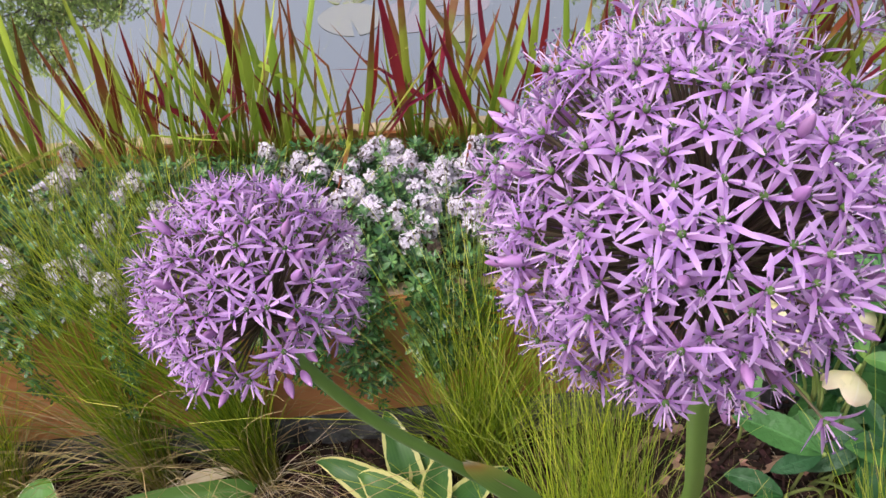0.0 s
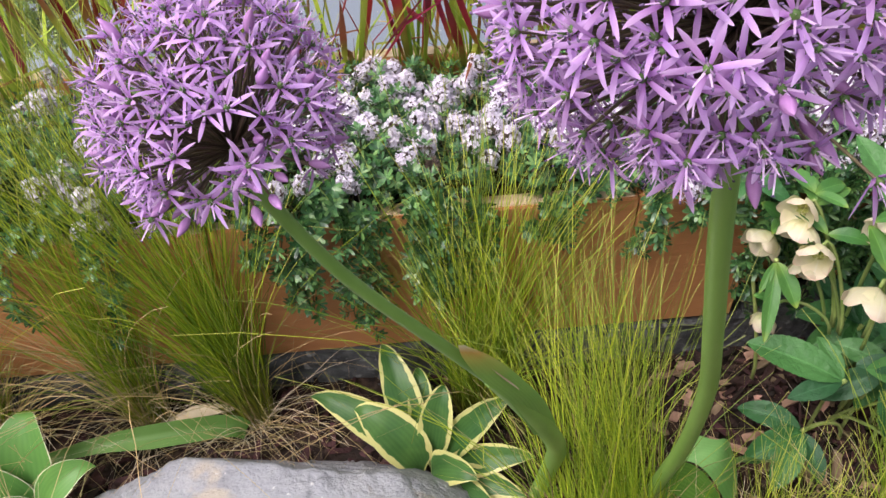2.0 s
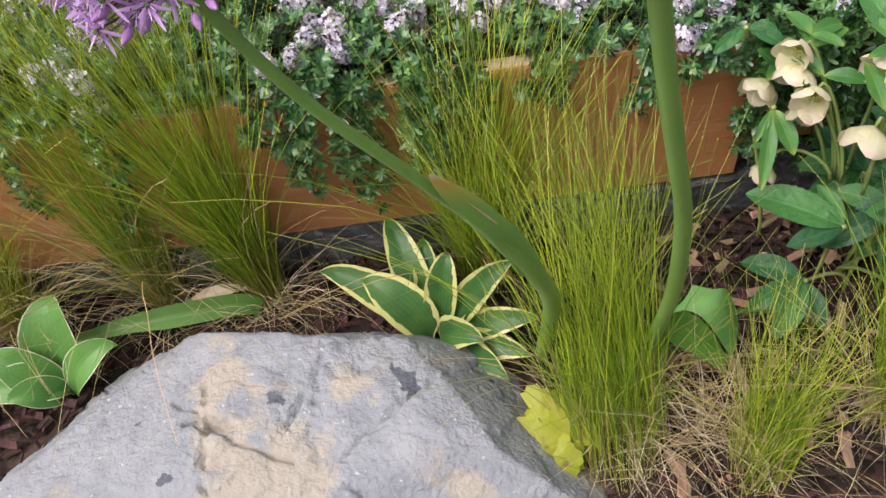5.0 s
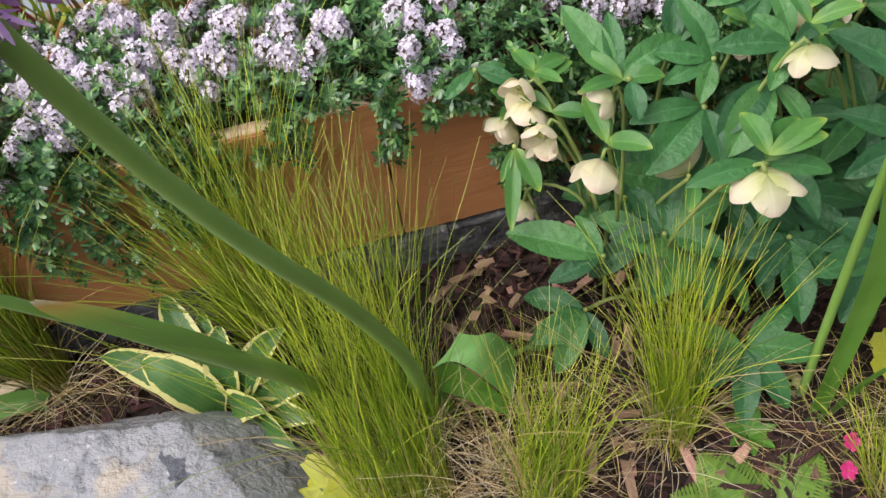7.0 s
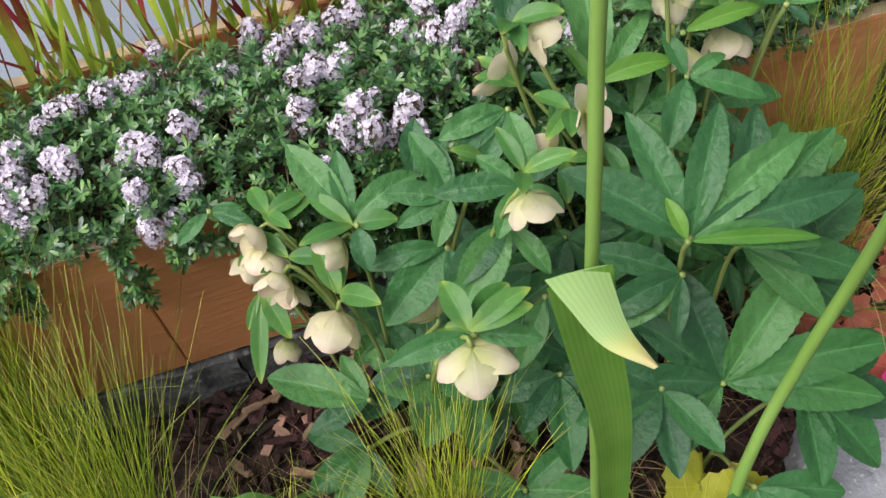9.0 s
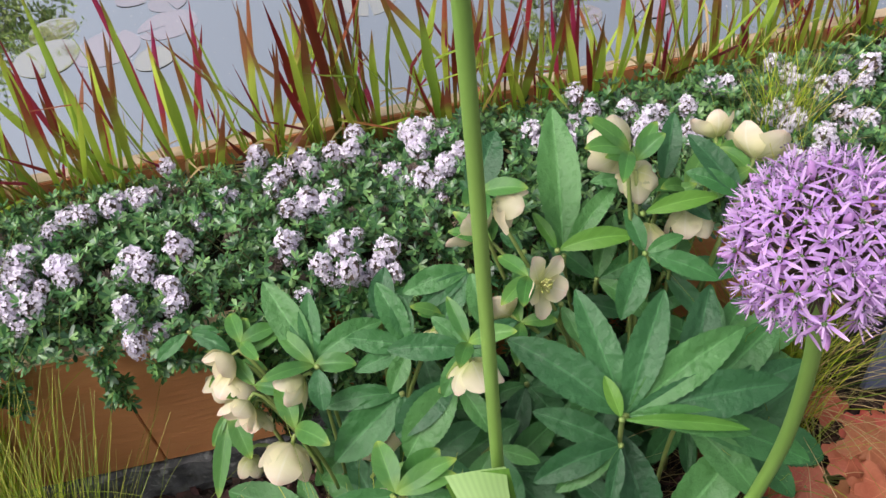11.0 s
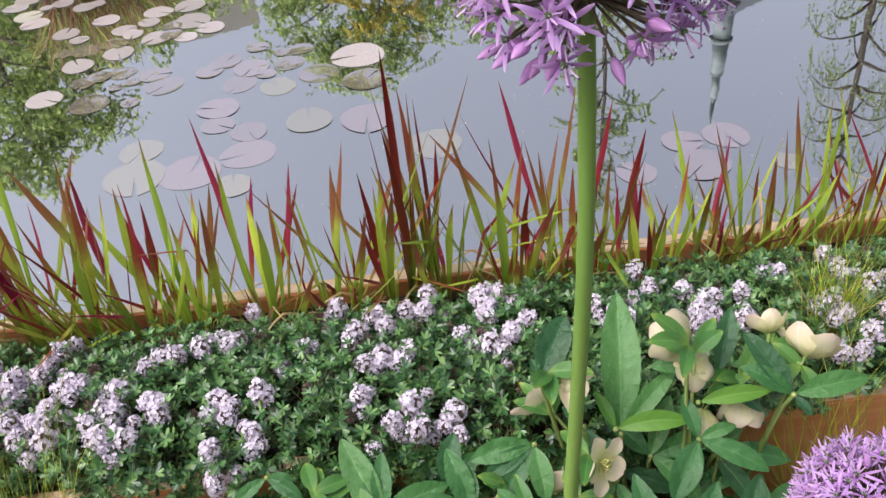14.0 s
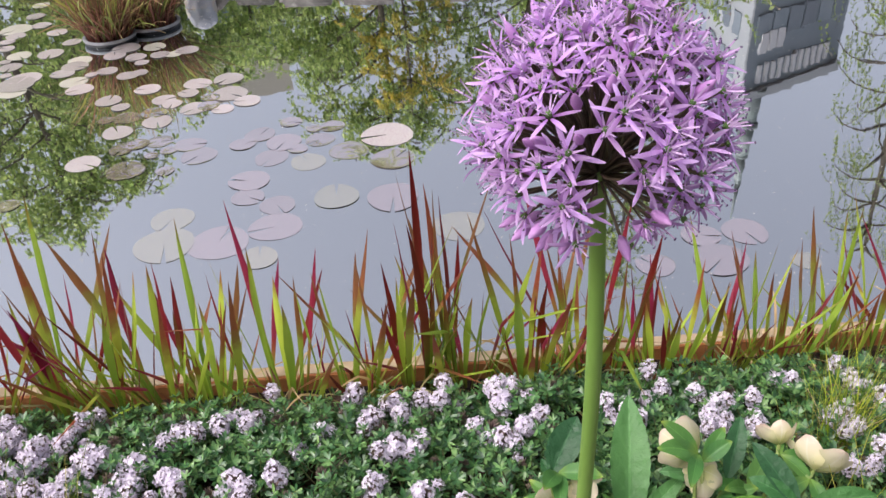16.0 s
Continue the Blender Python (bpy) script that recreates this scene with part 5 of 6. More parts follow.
palmate(h3, (0.659, 0.679, 0.237), (0.00, -0.60, 0.80), ((-67, 0.036, 0.4), (-140, 0.039, 0.42), (95, 0.036, 0.45),), M_HELL)

palmate(h3, (0.700, 0.722, 0.215), (0.00, -0.60, 0.80), ((70, 0.060, 0.36), (20, 0.075, 0.34), (-35, 0.060, 0.38), (130, 0.055, 0.36)), M_HELL)
palmate(h3, (0.765, 0.728, 0.205), (0.00, -0.60, 0.80), ((60, 0.060, 0.36), (5, 0.070, 0.34), (-50, 0.055, 0.38), (120, 0.060, 0.34)), M_HELL)
palmate(h3, (0.735, 0.715, 0.165), (0.00, -0.60, 0.80), ((25, 0.065, 0.36), (-20, 0.065, 0.36), (155, 0.060, 0.36), (90, 0.060, 0.34)), M_HELL)
# low leaves that stand in the shade of the rest
for p, hub, d, nv, l, n, fan, m in (
    (h2, (0.66, 0.51, 0.11), (-0.6, -0.6, 0.0), (0, -0.4, 0.9), 0.08, 5, 2.8, M_HELL),
    (h2, (0.78, 0.50, 0.08), (0.8, -0.3, 0.0), (0.2, -0.4, 0.9), 0.11, 5, 2.6, M_HELL),
    (h2, (0.80, 0.60, 0.12), (0.8, 0.4, 0.1), (0.2, -0.4, 0.9), 0.10, 5, 2.6, M_HELL),
    (h2, (0.72, 0.44, 0.04), (0.1, -1, 0.0), (0, -0.5, 0.9), 0.09, 5, 2.6, M_HELL),
    (h1, (0.535, 0.49, 0.02), (0.1, -0.9, 0.1), (0, -0.5, 0.9), 0.085, 6, 4.2, M_HELL),
    (h1, (0.40, 0.575, 0.0), (-0.6, -0.5, 0.0), (-0.1, -0.5, 0.9), 0.08, 4, 2.2, M_HELL),
    (h1, (0.585, 0.55, 0.10), (-0.1, -0.8, 0.1), (0, -0.5, 0.9), 0.075, 5, 3.0, M_HELL),
    (h3, (0.80, 0.66, 0.16), (0.7, 0.2, 0.2), (0, -0.5, 0.85), 0.085, 5, 2.4, M_HELL)):
    hellebore_leaf(p, hub, d, nv, l, n, fan, m, stalk_from=(p.location.x + U(-0.02, 0.02), p.location.y + U(-0.02, 0.02), GROUND))
for _ in range(30):
    p = RND.choice((h1, h1, h2, h3))
    hub = Vector((U(0.44, 0.84), 0, U(0.02, 0.13)))
    hub.y = U(0.57, 0.69) + (hub.x - 0.6) * 0.1
    a = U(0, 6.3)
    hellebore_leaf(p, hub, (math.cos(a), math.sin(a), 0.2), (U(-0.3, 0.3), U(-0.7, -0.3), 0.85), U(0.065, 0.09), RND.choice((4, 5, 5)), U(2.4, 3.6), M_HELL, stalk_from=(hub.x + U(-0.03, 0.03), hub.y + 0.02, GROUND))

# flowers: plant, centre, facing, petal length, openness
for p, c, fc, size, op in (
    (h1, (0.356, 0.661, 0.230), (-0.5, -0.5, -0.1), 0.029, 0.40), (h1, (0.362, 0.657, 0.206), (-0.4, -0.5, -0.6), 0.032, 0.42), (h1, (0.340, 0.677, 0.174), (-0.6, -0.5, -0.4), 0.031, 0.42),
    (h1, (0.369, 0.627, 0.203), (-0.4, -0.6, -0.2), 0.030, 0.40), (h1, (0.420, 0.627, 0.235), (-0.8, -0.3, -0.3), 0.032, 0.42), (h1, (0.372, 0.640, 0.172), (-0.2, -0.6, -0.6), 0.026, 0.40),
    (h1, (0.409, 0.584, 0.188), (-0.4, -0.5, -0.7), 0.037, 0.48), (h1, (0.511, 0.486, 0.250), (-0.05, -0.25, -1.2), 0.034, 0.62),
    (h1, (0.487, 0.599, 0.175), (-0.2, 0.5, 0.2), 0.033, 0.50), (h1, (0.576, 0.579, 0.285), (0.05, -0.45, -0.9), 0.030, 0.50),
    (h3, (0.590, 0.765, 0.262), (-0.4, 0.5, 0.2), 0.034, 0.55), (h3, (0.623, 0.718, 0.325), (0.7, -0.2, -0.3), 0.033, 0.42),
    (h3, (0.648, 0.658, 0.285), (0.6, -0.6, 0.2), 0.029, 0.78), (h3, (0.715, 0.755, 0.345), (-0.2, 0.5, -0.2), 0.034, 0.46),
    (h3, (0.735, 0.745, 0.315), (0.1, 0.3, -0.9), 0.028, 0.45), (h3, (0.785, 0.735, 0.265), (0.1, -0.4, -0.9), 0.034, 0.38), (h3, (0.745, 0.725, 0.262), (-0.2, -0.5, -0.8), 0.028, 0.38),
    (h3, (0.852, 0.770, 0.318), (0.3, 0.45, 0.35), 0.038, 0.55), (h3, (0.815, 0.790, 0.327), (0.0, 0.4, 0.3), 0.028, 0.40),
    (h3, (0.605, 0.673, 0.253), (-0.3, 0.3, 0.2), 0.030, 0.45), (h1, (0.350, 0.639, 0.100), (-0.2, -0.3, -0.9), 0.022, 0.36), (h1, (0.545, 0.645, 0.252), (-0.3, -0.3, -0.5), 0.020, 0.36)):
    f0 = Vector(fc).normalized()
    c = tuple(Vector(c) - f0 * size * 0.45)
    hellebore_flower(p, c, fc, size, op, stem=(p.location.x * 0.6 + c[0] * 0.4, p.location.y * 0.6 + c[1] * 0.4, 0.10))


# ---- hostas ----
def hosta_leaf(parent, base, way, length, width, droop, mats, facing=(0, -0.5, 0.85)):
    s = Shape(mats)
    pts = arc(base, way, length, droop, 12, 0.02)
    ribbon(s, pts, width * 1.2, Vector(way).cross(Vector(facing)), 0.35, lambda v: oval(v, 0.8, 0.75) if v > 0.18 else 0.12 + v * 2.2, 4, 0.0, 0.10)
    return part("leaf", s, parent)


def arched_leaf(parent, base, tip, lift, width, mats):
    base, tip = Vector(base), Vector(tip)
    s = Shape(mats)
    pts = bezier(base, base + UP * lift, tip + UP * lift * 0.7 + (base - tip) * 0.25, tip, 12)
    ribbon(s, pts, width, (tip - base).cross(Vector((0, -0.6, 0.8))), 0.28, lambda v: 0.14 + 2.0 * v if v < 0.12 else oval(v, 1.0, 0.80), 4, 0.0, 0.12)
    return part("leaf", s, parent)


g = root("hosta", (-0.03, 0.555, GROUND), "small hosta with green leaves margined creamy yellow, beside the boulder", "hosta", "hostas")
for base, tip, lift, width in (
        ((-0.004, 0.572, -0.055), (-0.044, 0.661, 0.034), 0.055, 0.040), ((-0.012, 0.565, -0.055), (-0.121, 0.615, 0.0), 0.055, 0.040), ((0.0, 0.553, -0.055), (-0.070, 0.592, 0.010), 0.050, 0.050),
        ((0.012, 0.562, -0.055), (0.026, 0.600, 0.042), 0.050, 0.036), ((0.004, 0.575, -0.055), (-0.004, 0.640, 0.020), 0.050, 0.030), ((0.024, 0.562, -0.055), (0.095, 0.581, 0.046), 0.045, 0.034),
        ((0.032, 0.552, -0.055), (0.120, 0.545, -0.006), 0.030, 0.034), ((0.012, 0.55, -0.055), (0.060, 0.520, -0.010), 0.034, 0.038), ((0.032, 0.545, -0.055), (0.110, 0.512, -0.028), 0.020, 0.034), ((0.032, 0.54, -0.055), (0.085, 0.485, -0.03), 0.020, 0.03)):
    arched_leaf(g, base, tip, lift, width, M_HOSTA)
g = root("hosta", (-0.395, 0.510, GROUND), "small green hosta with thin white leaf margins, beside the boulder", "hosta", "hostas")
for base, tip, lift, width in (((-0.400, 0.512, -0.057), (-0.402, 0.570, 0.036), 0.06, 0.060), ((-0.388, 0.500, -0.057), (-0.330, 0.528, 0.000), 0.05, 0.036), ((-0.405, 0.500, -0.057), (-0.465, 0.512, 0.004), 0.045, 0.050),
                               ((-0.398, 0.495, -0.057), (-0.440, 0.470, -0.015), 0.035, 0.036), ((-0.395, 0.505, -0.057), (-0.49, 0.478, -0.03), 0.05, 0.045)):
    arched_leaf(g, base, tip, lift, width, M_HOSTAG)


# ---- heucheras, fern, pink flowers ----
def lobed_leaf(parent, c, normal, size, mats, jag=0.28, stalk=None):
    c, f = Vector(c), frame_to(normal, U(0, 6)).to_3x3()
    s = Shape(mats, M_HSTEM)
    n = 42
    vs, uvs = [c - f @ UP * size * 0.12], [(0.5, 0)]
    for ring in (0.5, 1.0):
        for i in range(n):
            a = 2 * math.pi * i / n
            lobe = 1 - jag * (0.5 + 0.5 * math.cos(7 * a)) - 0.07 * (i % 2)
            if abs(a - math.pi) < 0.3:
                lobe *= 0.45
            r = size * ring * (1 + (lobe - 1) * ring)
            vs.append(c + f @ Vector((r * math.cos(a), r * math.sin(a), size * (0.035 * ring * math.sin(7 * a + 1) - 0.15 * ring * ring + 0.06 * math.sin(a * 2 + c.x * 90)))))
            uvs.append((0.5 + 0.5 * ring * math.sin(a * 3.5), ring))
    fs = [(0, 1 + i, 1 + (i + 1) % n) for i in range(n)] + [(1 + i, 1 + n + i, 1 + n + (i + 1) % n, 1 + (i + 1) % n) for i in range(n)]
    s.add(vs, fs, uvs)
    if stalk:
        tube(s, bezier(stalk, Vector(stalk) + Vector((0, 0, 0.02)), c - Vector((0, 0, 0.02)), c, 5), 0.0012, 5, 1)
    return part("leaf", s, parent)


g = root("heuchera", (0.93, 0.635, GROUND), "heuchera with ruffled orange-red lobed leaves", "heuchera", "heucheras")
for _ in range(26):
    a, r = U(0, 6.3), 0.11 * math.sqrt(U(0.02, 1))
    c = (0.935 + r * math.cos(a), 0.635 + r * math.sin(a) * 0.9, GROUND + 0.075 - r * 0.35 + U(0, 0.03))
    lobed_leaf(g, c, (math.cos(a) * r * 5, math.sin(a) * r * 5 - 0.25, 0.8), U(0.026, 0.038), M_HEUO, stalk=(0.93, 0.635, GROUND))
for base, leaves in (((0.130, 0.425, GROUND), ((0.112, 0.432, -0.015, 0.036), (0.142, 0.410, -0.02, 0.036), (0.120, 0.390, -0.025, 0.034), (0.152, 0.438, -0.025, 0.030))),
                     ((0.70, 0.455, GROUND), ((0.69, 0.47, -0.01, 0.036), (0.715, 0.44, 0.0, 0.04), (0.69, 0.42, -0.02, 0.036), (0.745, 0.43, -0.02, 0.032)))):
    g = root("heuchera", base, "heuchera with lime-yellow leaves veined brown", "heuchera", "heucheras")
    for x, y, z, r in leaves:
        lobed_leaf(g, (x, y, z), (U(-0.2, 0.2), -0.45, 0.8), r, M_HEUY, 0.14, base)

fern = root("fern", (0.520, 0.345, GROUND), "small light green fern with arching fronds", "fern")
for ang, l in ((2.75, 0.09), (2.1, 0.085), (0.7, 0.085), (3.6, 0.08)):
    s = Shape(M_FERN)
    way = Vector((math.cos(ang), math.sin(ang), 0.45))
    pts = arc((0.520, 0.345, GROUND), way, l, 0.5, 22)
    tube(s, pts, 0.0007, 4)
    side = way.cross(UP).normalized()
    for i in range(3, len(pts)):
        w = 0.034 * math.sin(math.pi * (i / len(pts)) ** 0.7) + 0.003
        t = (pts[i] - pts[i - 1]).normalized()
        for sg in (-1, 1):
            ribbon(s, arc(pts[i], side * sg + t * 0.35, w, 0.3, 4), 0.0058, t, 0.1, lambda v: 1 - 0.7 * v, 1, 0, 0, 0.3)
    part("frond", s, fern)


def pink_flower(c, label):
    s = Shape(M_PINK)
    base = Vector((c[0], c[1], GROUND - 0.002))
    plant = root("pink_flower", base, label, "flower", "pink flowers")
    c = Vector(c)
    f = frame_to((U(-0.4, 0.4), -0.5, 0.8), U(0, 6)).to_3x3()
    for k in range(5):
        a = 2 * math.pi * k / 5
        out = Vector((math.cos(a), math.sin(a), 0.2))
        ribbon(s, [c + f @ (out * (0.009 * v)) for v in (0, 0.35, 0.7, 1)], 0.0085, f @ Vector((-math.sin(a), math.cos(a), 0)), 0.1, lambda v: (0.3, 0.8, 1, 0.75)[min(3, int(v * 3 + 0.01))], 2, 0, 0.15, 0.08)
    part("petals", s, plant)
    s = Shape(M_HSTEM)
    tube(s, bezier(base, base + Vector((0, 0, 0.02)), c - Vector((0, 0, 0.02)), c, 5), 0.001, 5)
    part("stem", s, plant)


for c in ((0.612, 0.400, -0.03), (0.650, 0.395, -0.02), (0.600, 0.375, -0.035), (0.92, 0.545, 0.0), (0.945, 0.555, 0.01), (0.90, 0.53, -0.01), (1.0, 0.60, 0.04), (0.57, 0.335, -0.03)):
    pink_flower(c, "bright magenta-pink bedding flower low in the border")

# small seedling and a dropped flower on the mulch
g = root("seedling", (0.530, 0.432, GROUND), "small seedling with soft grey-green leaves on the mulch", "seedling")
for k in range(7):
    s = Shape(M_HELLY)
    a = k * 0.9
    leaflet(s, (0.530, 0.432, GROUND + 0.005), (math.cos(a), math.sin(a), 0.7), 0.03, 0.013, (0, 0, 1))
    part("leaf", s, g)
g = root("fallen_flower", (0.588, 0.480, GROUND), "cream hellebore flower fallen on the mulch", "flower")
hellebore_flower(g, (0.588, 0.480, -0.045), (-0.3, -0.6, 0.6), 0.022, 0.4, bud=True)

# planter box past the hellebores
g = root("planter_box", (1.08, 0.80, GROUND), "black plastic planter box with a slate-blue side panel", "planter")
s = Shape(M_PLASTIC)
box(s, 1.0, 1.22, 0.735, 0.86, GROUND, 0.14, None, 0.006)
part("body", s, g, smooth=False)
s = Shape(M_BLUE)
box(s, 1.012, 1.085, 0.728, 0.7355, GROUND + 0.02, 0.12, None, 0.003)
part("side_panel", s, g, "slate-blue panel", smooth=False)


# ---- lily pads ----
def pad_mesh(mats):
    s = Shape(mats)
    n = 30
    vs, fs, uvs = [(0, 0, 0)], [], [(0.5, 0.5)]
    for ring in (0.35, 0.75, 0.97, 1.0):
        for i in range(n):
            a = 0.09 + (2 * math.pi - 0.18) * i / (n - 1)
            k = ring * (1 + 0.03 * math.sin(3 * a + ring))
            vs.append((k * math.cos(a), k * math.sin(a), 0.012 * ring * math.sin(2 * a) + (0.004 if ring == 1.0 else 0) - (0.02 if ring < 0.5 else 0)))
            uvs.append((0.5 + 0.5 * ring, i / n))
    fs += [(0, 1 + i, 2 + i) for i in range(n - 1)]
    for r in range(3):
        fs += [(1 + r * n + i, 1 + (r + 1) * n + i, 2 + (r + 1) * n + i, 2 + r * n + i) for i in range(n - 1)]
    s.add(vs, fs, uvs)
    return s.mesh("lily_pad")


PADS_NEAR = [(-0.197, 1.787, 0.051), (-0.181, 1.681, 0.068), (0.04, 1.631, 0.042), (0.164, 1.881, 0.055), (0.048, 1.752, 0.061), (0.033, 1.845, 0.042), (-0.046, 1.883, 0.04), (-0.062, 1.961, 0.051), (-0.063, 1.69, 0.066), (0.249, 2.197, 0.069), (0.278, 2.063, 0.056), (0.298, 1.874, 0.064), (0.065, 2.054, 0.046), (-0.228, 2.097, 0.048), (-0.269, 2.16, 0.043), (-0.127, 2.156, 0.036), (-0.034, 2.079, 0.046), (-0.094, 2.212, 0.043), (-0.02, 2.164, 0.048), (0.025, 2.125, 0.026), (0.074, 2.176, 0.04), (0.094, 2.255, 0.035), (0.046, 2.242, 0.022), (-0.026, 2.285, 0.031), (0.159, 2.111, 0.052), (-0.394, 2.023, 0.049), (-0.29, 2.017, 0.025), (-0.353, 2.101, 0.019), (-0.359, 2.182, 0.036), (-0.317, 2.129, 0.023), (-0.448, 2.139, 0.034), (-0.415, 2.168, 0.032)]
PADS_SIDE = [(0.454, 1.748, 0.059), (1.054, 1.713, 0.05), (0.961, 1.699, 0.042), (0.983, 1.61, 0.056), (1.148, 1.604, 0.029), (0.852, 1.593, 0.04), (-0.619, 1.858, 0.029)]
PADS_MID = [(-0.521, 2.063, 0.045), (-0.498, 2.241, 0.044), (-0.407, 2.303, 0.043), (-0.437, 2.362, 0.039), (-0.507, 2.334, 0.039), (-0.561, 2.32, 0.025), (-0.606, 2.454, 0.039), (-0.551, 2.406, 0.028), (-0.438, 2.454, 0.036), (-0.403, 2.421, 0.031), (-0.378, 2.497, 0.032), (-0.514, 2.532, 0.04), (-0.371, 2.569, 0.044), (-0.285, 2.601, 0.047), (-0.25, 2.487, 0.054), (-0.184, 2.432, 0.039), (-0.327, 2.389, 0.044), (-0.242, 2.38, 0.032), (-0.29, 2.404, 0.033), (-0.3, 2.461, 0.028), (-0.619, 2.647, 0.036), (-0.588, 2.668, 0.026), (-0.701, 2.688, 0.034), (-0.742, 2.658, 0.02)]
PADS_FAR = [(-0.775, 2.602, 0.043), (-0.732, 2.544, 0.043), (-0.842, 2.674, 0.039), (-0.827, 2.734, 0.043), (-0.831, 2.786, 0.04), (-0.962, 2.853, 0.046), (-1.032, 3.065, 0.038), (-1.127, 3.144, 0.036), (-1.207, 3.108, 0.059), (-1.173, 3.039, 0.035), (-1.176, 2.979, 0.028), (-1.147, 2.911, 0.031), (-1.066, 2.842, 0.041), (-1.047, 2.738, 0.04), (-0.951, 2.641, 0.054), (-0.96, 2.594, 0.063), (-0.939, 2.531, 0.042), (-1.028, 2.669, 0.021), (-0.728, 2.822, 0.04), (-0.712, 2.887, 0.047), (-0.617, 2.895, 0.038), (-0.612, 2.754, 0.024), (-0.649, 2.802, 0.035), (-0.573, 2.818, 0.032), (-0.529, 2.822, 0.027), (-0.493, 2.856, 0.04), (-1.089, 2.786, 0.021), (-1.198, 3.248, 0.037), (-1.239, 3.384, 0.035), (-0.933, 2.961, 0.034)]
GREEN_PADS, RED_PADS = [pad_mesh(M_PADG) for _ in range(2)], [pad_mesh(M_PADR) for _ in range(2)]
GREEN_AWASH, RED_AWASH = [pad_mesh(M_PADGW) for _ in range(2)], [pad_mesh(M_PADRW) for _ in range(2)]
GREEN_AT = (0, 1, 2, 3, 12, 32, 36)


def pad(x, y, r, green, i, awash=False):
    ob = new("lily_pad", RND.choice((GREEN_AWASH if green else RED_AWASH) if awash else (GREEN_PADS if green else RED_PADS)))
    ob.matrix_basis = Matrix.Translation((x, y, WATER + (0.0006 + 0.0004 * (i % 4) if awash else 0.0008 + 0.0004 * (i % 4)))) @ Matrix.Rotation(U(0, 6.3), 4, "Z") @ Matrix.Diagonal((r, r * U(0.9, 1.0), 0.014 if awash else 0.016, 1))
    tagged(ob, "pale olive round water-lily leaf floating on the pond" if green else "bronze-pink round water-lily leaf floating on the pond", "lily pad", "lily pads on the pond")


for i, (x, y, r) in enumerate(PADS_NEAR + PADS_SIDE):
    pad(x, y, r, i in GREEN_AT, i, i != 9)
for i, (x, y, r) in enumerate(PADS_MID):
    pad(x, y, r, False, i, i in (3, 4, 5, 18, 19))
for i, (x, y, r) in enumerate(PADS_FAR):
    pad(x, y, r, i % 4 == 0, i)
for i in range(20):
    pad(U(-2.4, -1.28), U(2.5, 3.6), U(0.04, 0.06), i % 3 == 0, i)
# pollen and bubbles afloat
s = Shape(M_FLECK)
for _ in range(3600):
    x, y, r = U(-1.4, 1.5), U(1.25, 3.2), U(0.0006, 0.0017)
    s.add([(x + r * math.cos(a), y + r * math.sin(a), WATER + 0.0004) for a in (0.0, 1.26, 2.51, 3.77, 5.03)], [(0, 1, 2, 3, 4)])
solid("pollen_flecks", s, "pale flecks of pollen floating on the pond", "pollen", kind="stuff", smooth=False)


# ---- pots of rush standing in the pond, bank wall ----
def lathe(s, c, prof, n=28, mi=0):
    c = Vector(c)
    vs = [c + Vector((r * math.cos(2 * math.pi * k / n), r * math.sin(2 * math.pi * k / n), z)) for r, z in prof for k in range(n)]
    fs = [(i * n + k, i * n + (k + 1) % n, (i + 1) * n + (k + 1) % n, (i + 1) * n + k) for i in range(len(prof) - 1) for k in range(n)]
    return s.add(vs, fs, None, mi)


for x, y, r, tall in ((-0.80, 2.975, 0.080, 0.36), (-0.69, 3.10, 0.086, 0.36)):
    g = root("pond_pot", (x, y, WATER), "round dark plastic pot of brown-green rush standing in the pond", "potted rush", "pots in the pond")
    s = Shape(M_PLASTIC)
    lathe(s, (x, y, WATER), [(r * 0.85, -0.46), (r, 0.002), (r * 1.08, 0.004), (r * 1.08, 0.016), (r * 0.99, 0.016), (r * 0.95, 0.004)])
    part("pot", s, g)
    s = Shape(M_RIM)
    lathe(s, (x, y, WATER), [(r * 1.06, 0.010), (r * 1.12, 0.012), (r * 1.13, 0.019), (r * 1.08, 0.022), (r * 1.0, 0.019)])
    part("rim", s, g, "weathered grey rim")
    s = Shape(M_SOIL)
    lathe(s, (x, y, WATER), [(r * 0.96, 0.006), (0.001, 0.012)])
    part("soil", s, g)
    s = Shape(M_RUSH, M_RUSHG)
    for _ in range(520):
        a, q = U(0, 6.3), r * 0.9 * math.sqrt(U(0, 1))
        green = RND.random() < 0.13
        ribbon(s, arc((x + q * math.cos(a), y + q * math.sin(a), WATER + 0.01), (0.22 * math.cos(a) + RND.gauss(0, 0.2), 0.22 * math.sin(a) + RND.gauss(0, 0.2), 1), tall * U(0.25, 1.0), U(0.1, 1.3), 6, 0.16),
               U(0.004, 0.011) if green else U(0.002, 0.006), (U(-1, 1), U(-1, 1), U(-0.3, 0.3)), 0.3, lambda v: oval(v, 0.8, 0.8) if green else 1 - 0.6 * v, 1, mi=1 if green else 0)
    part("rush", s, g)

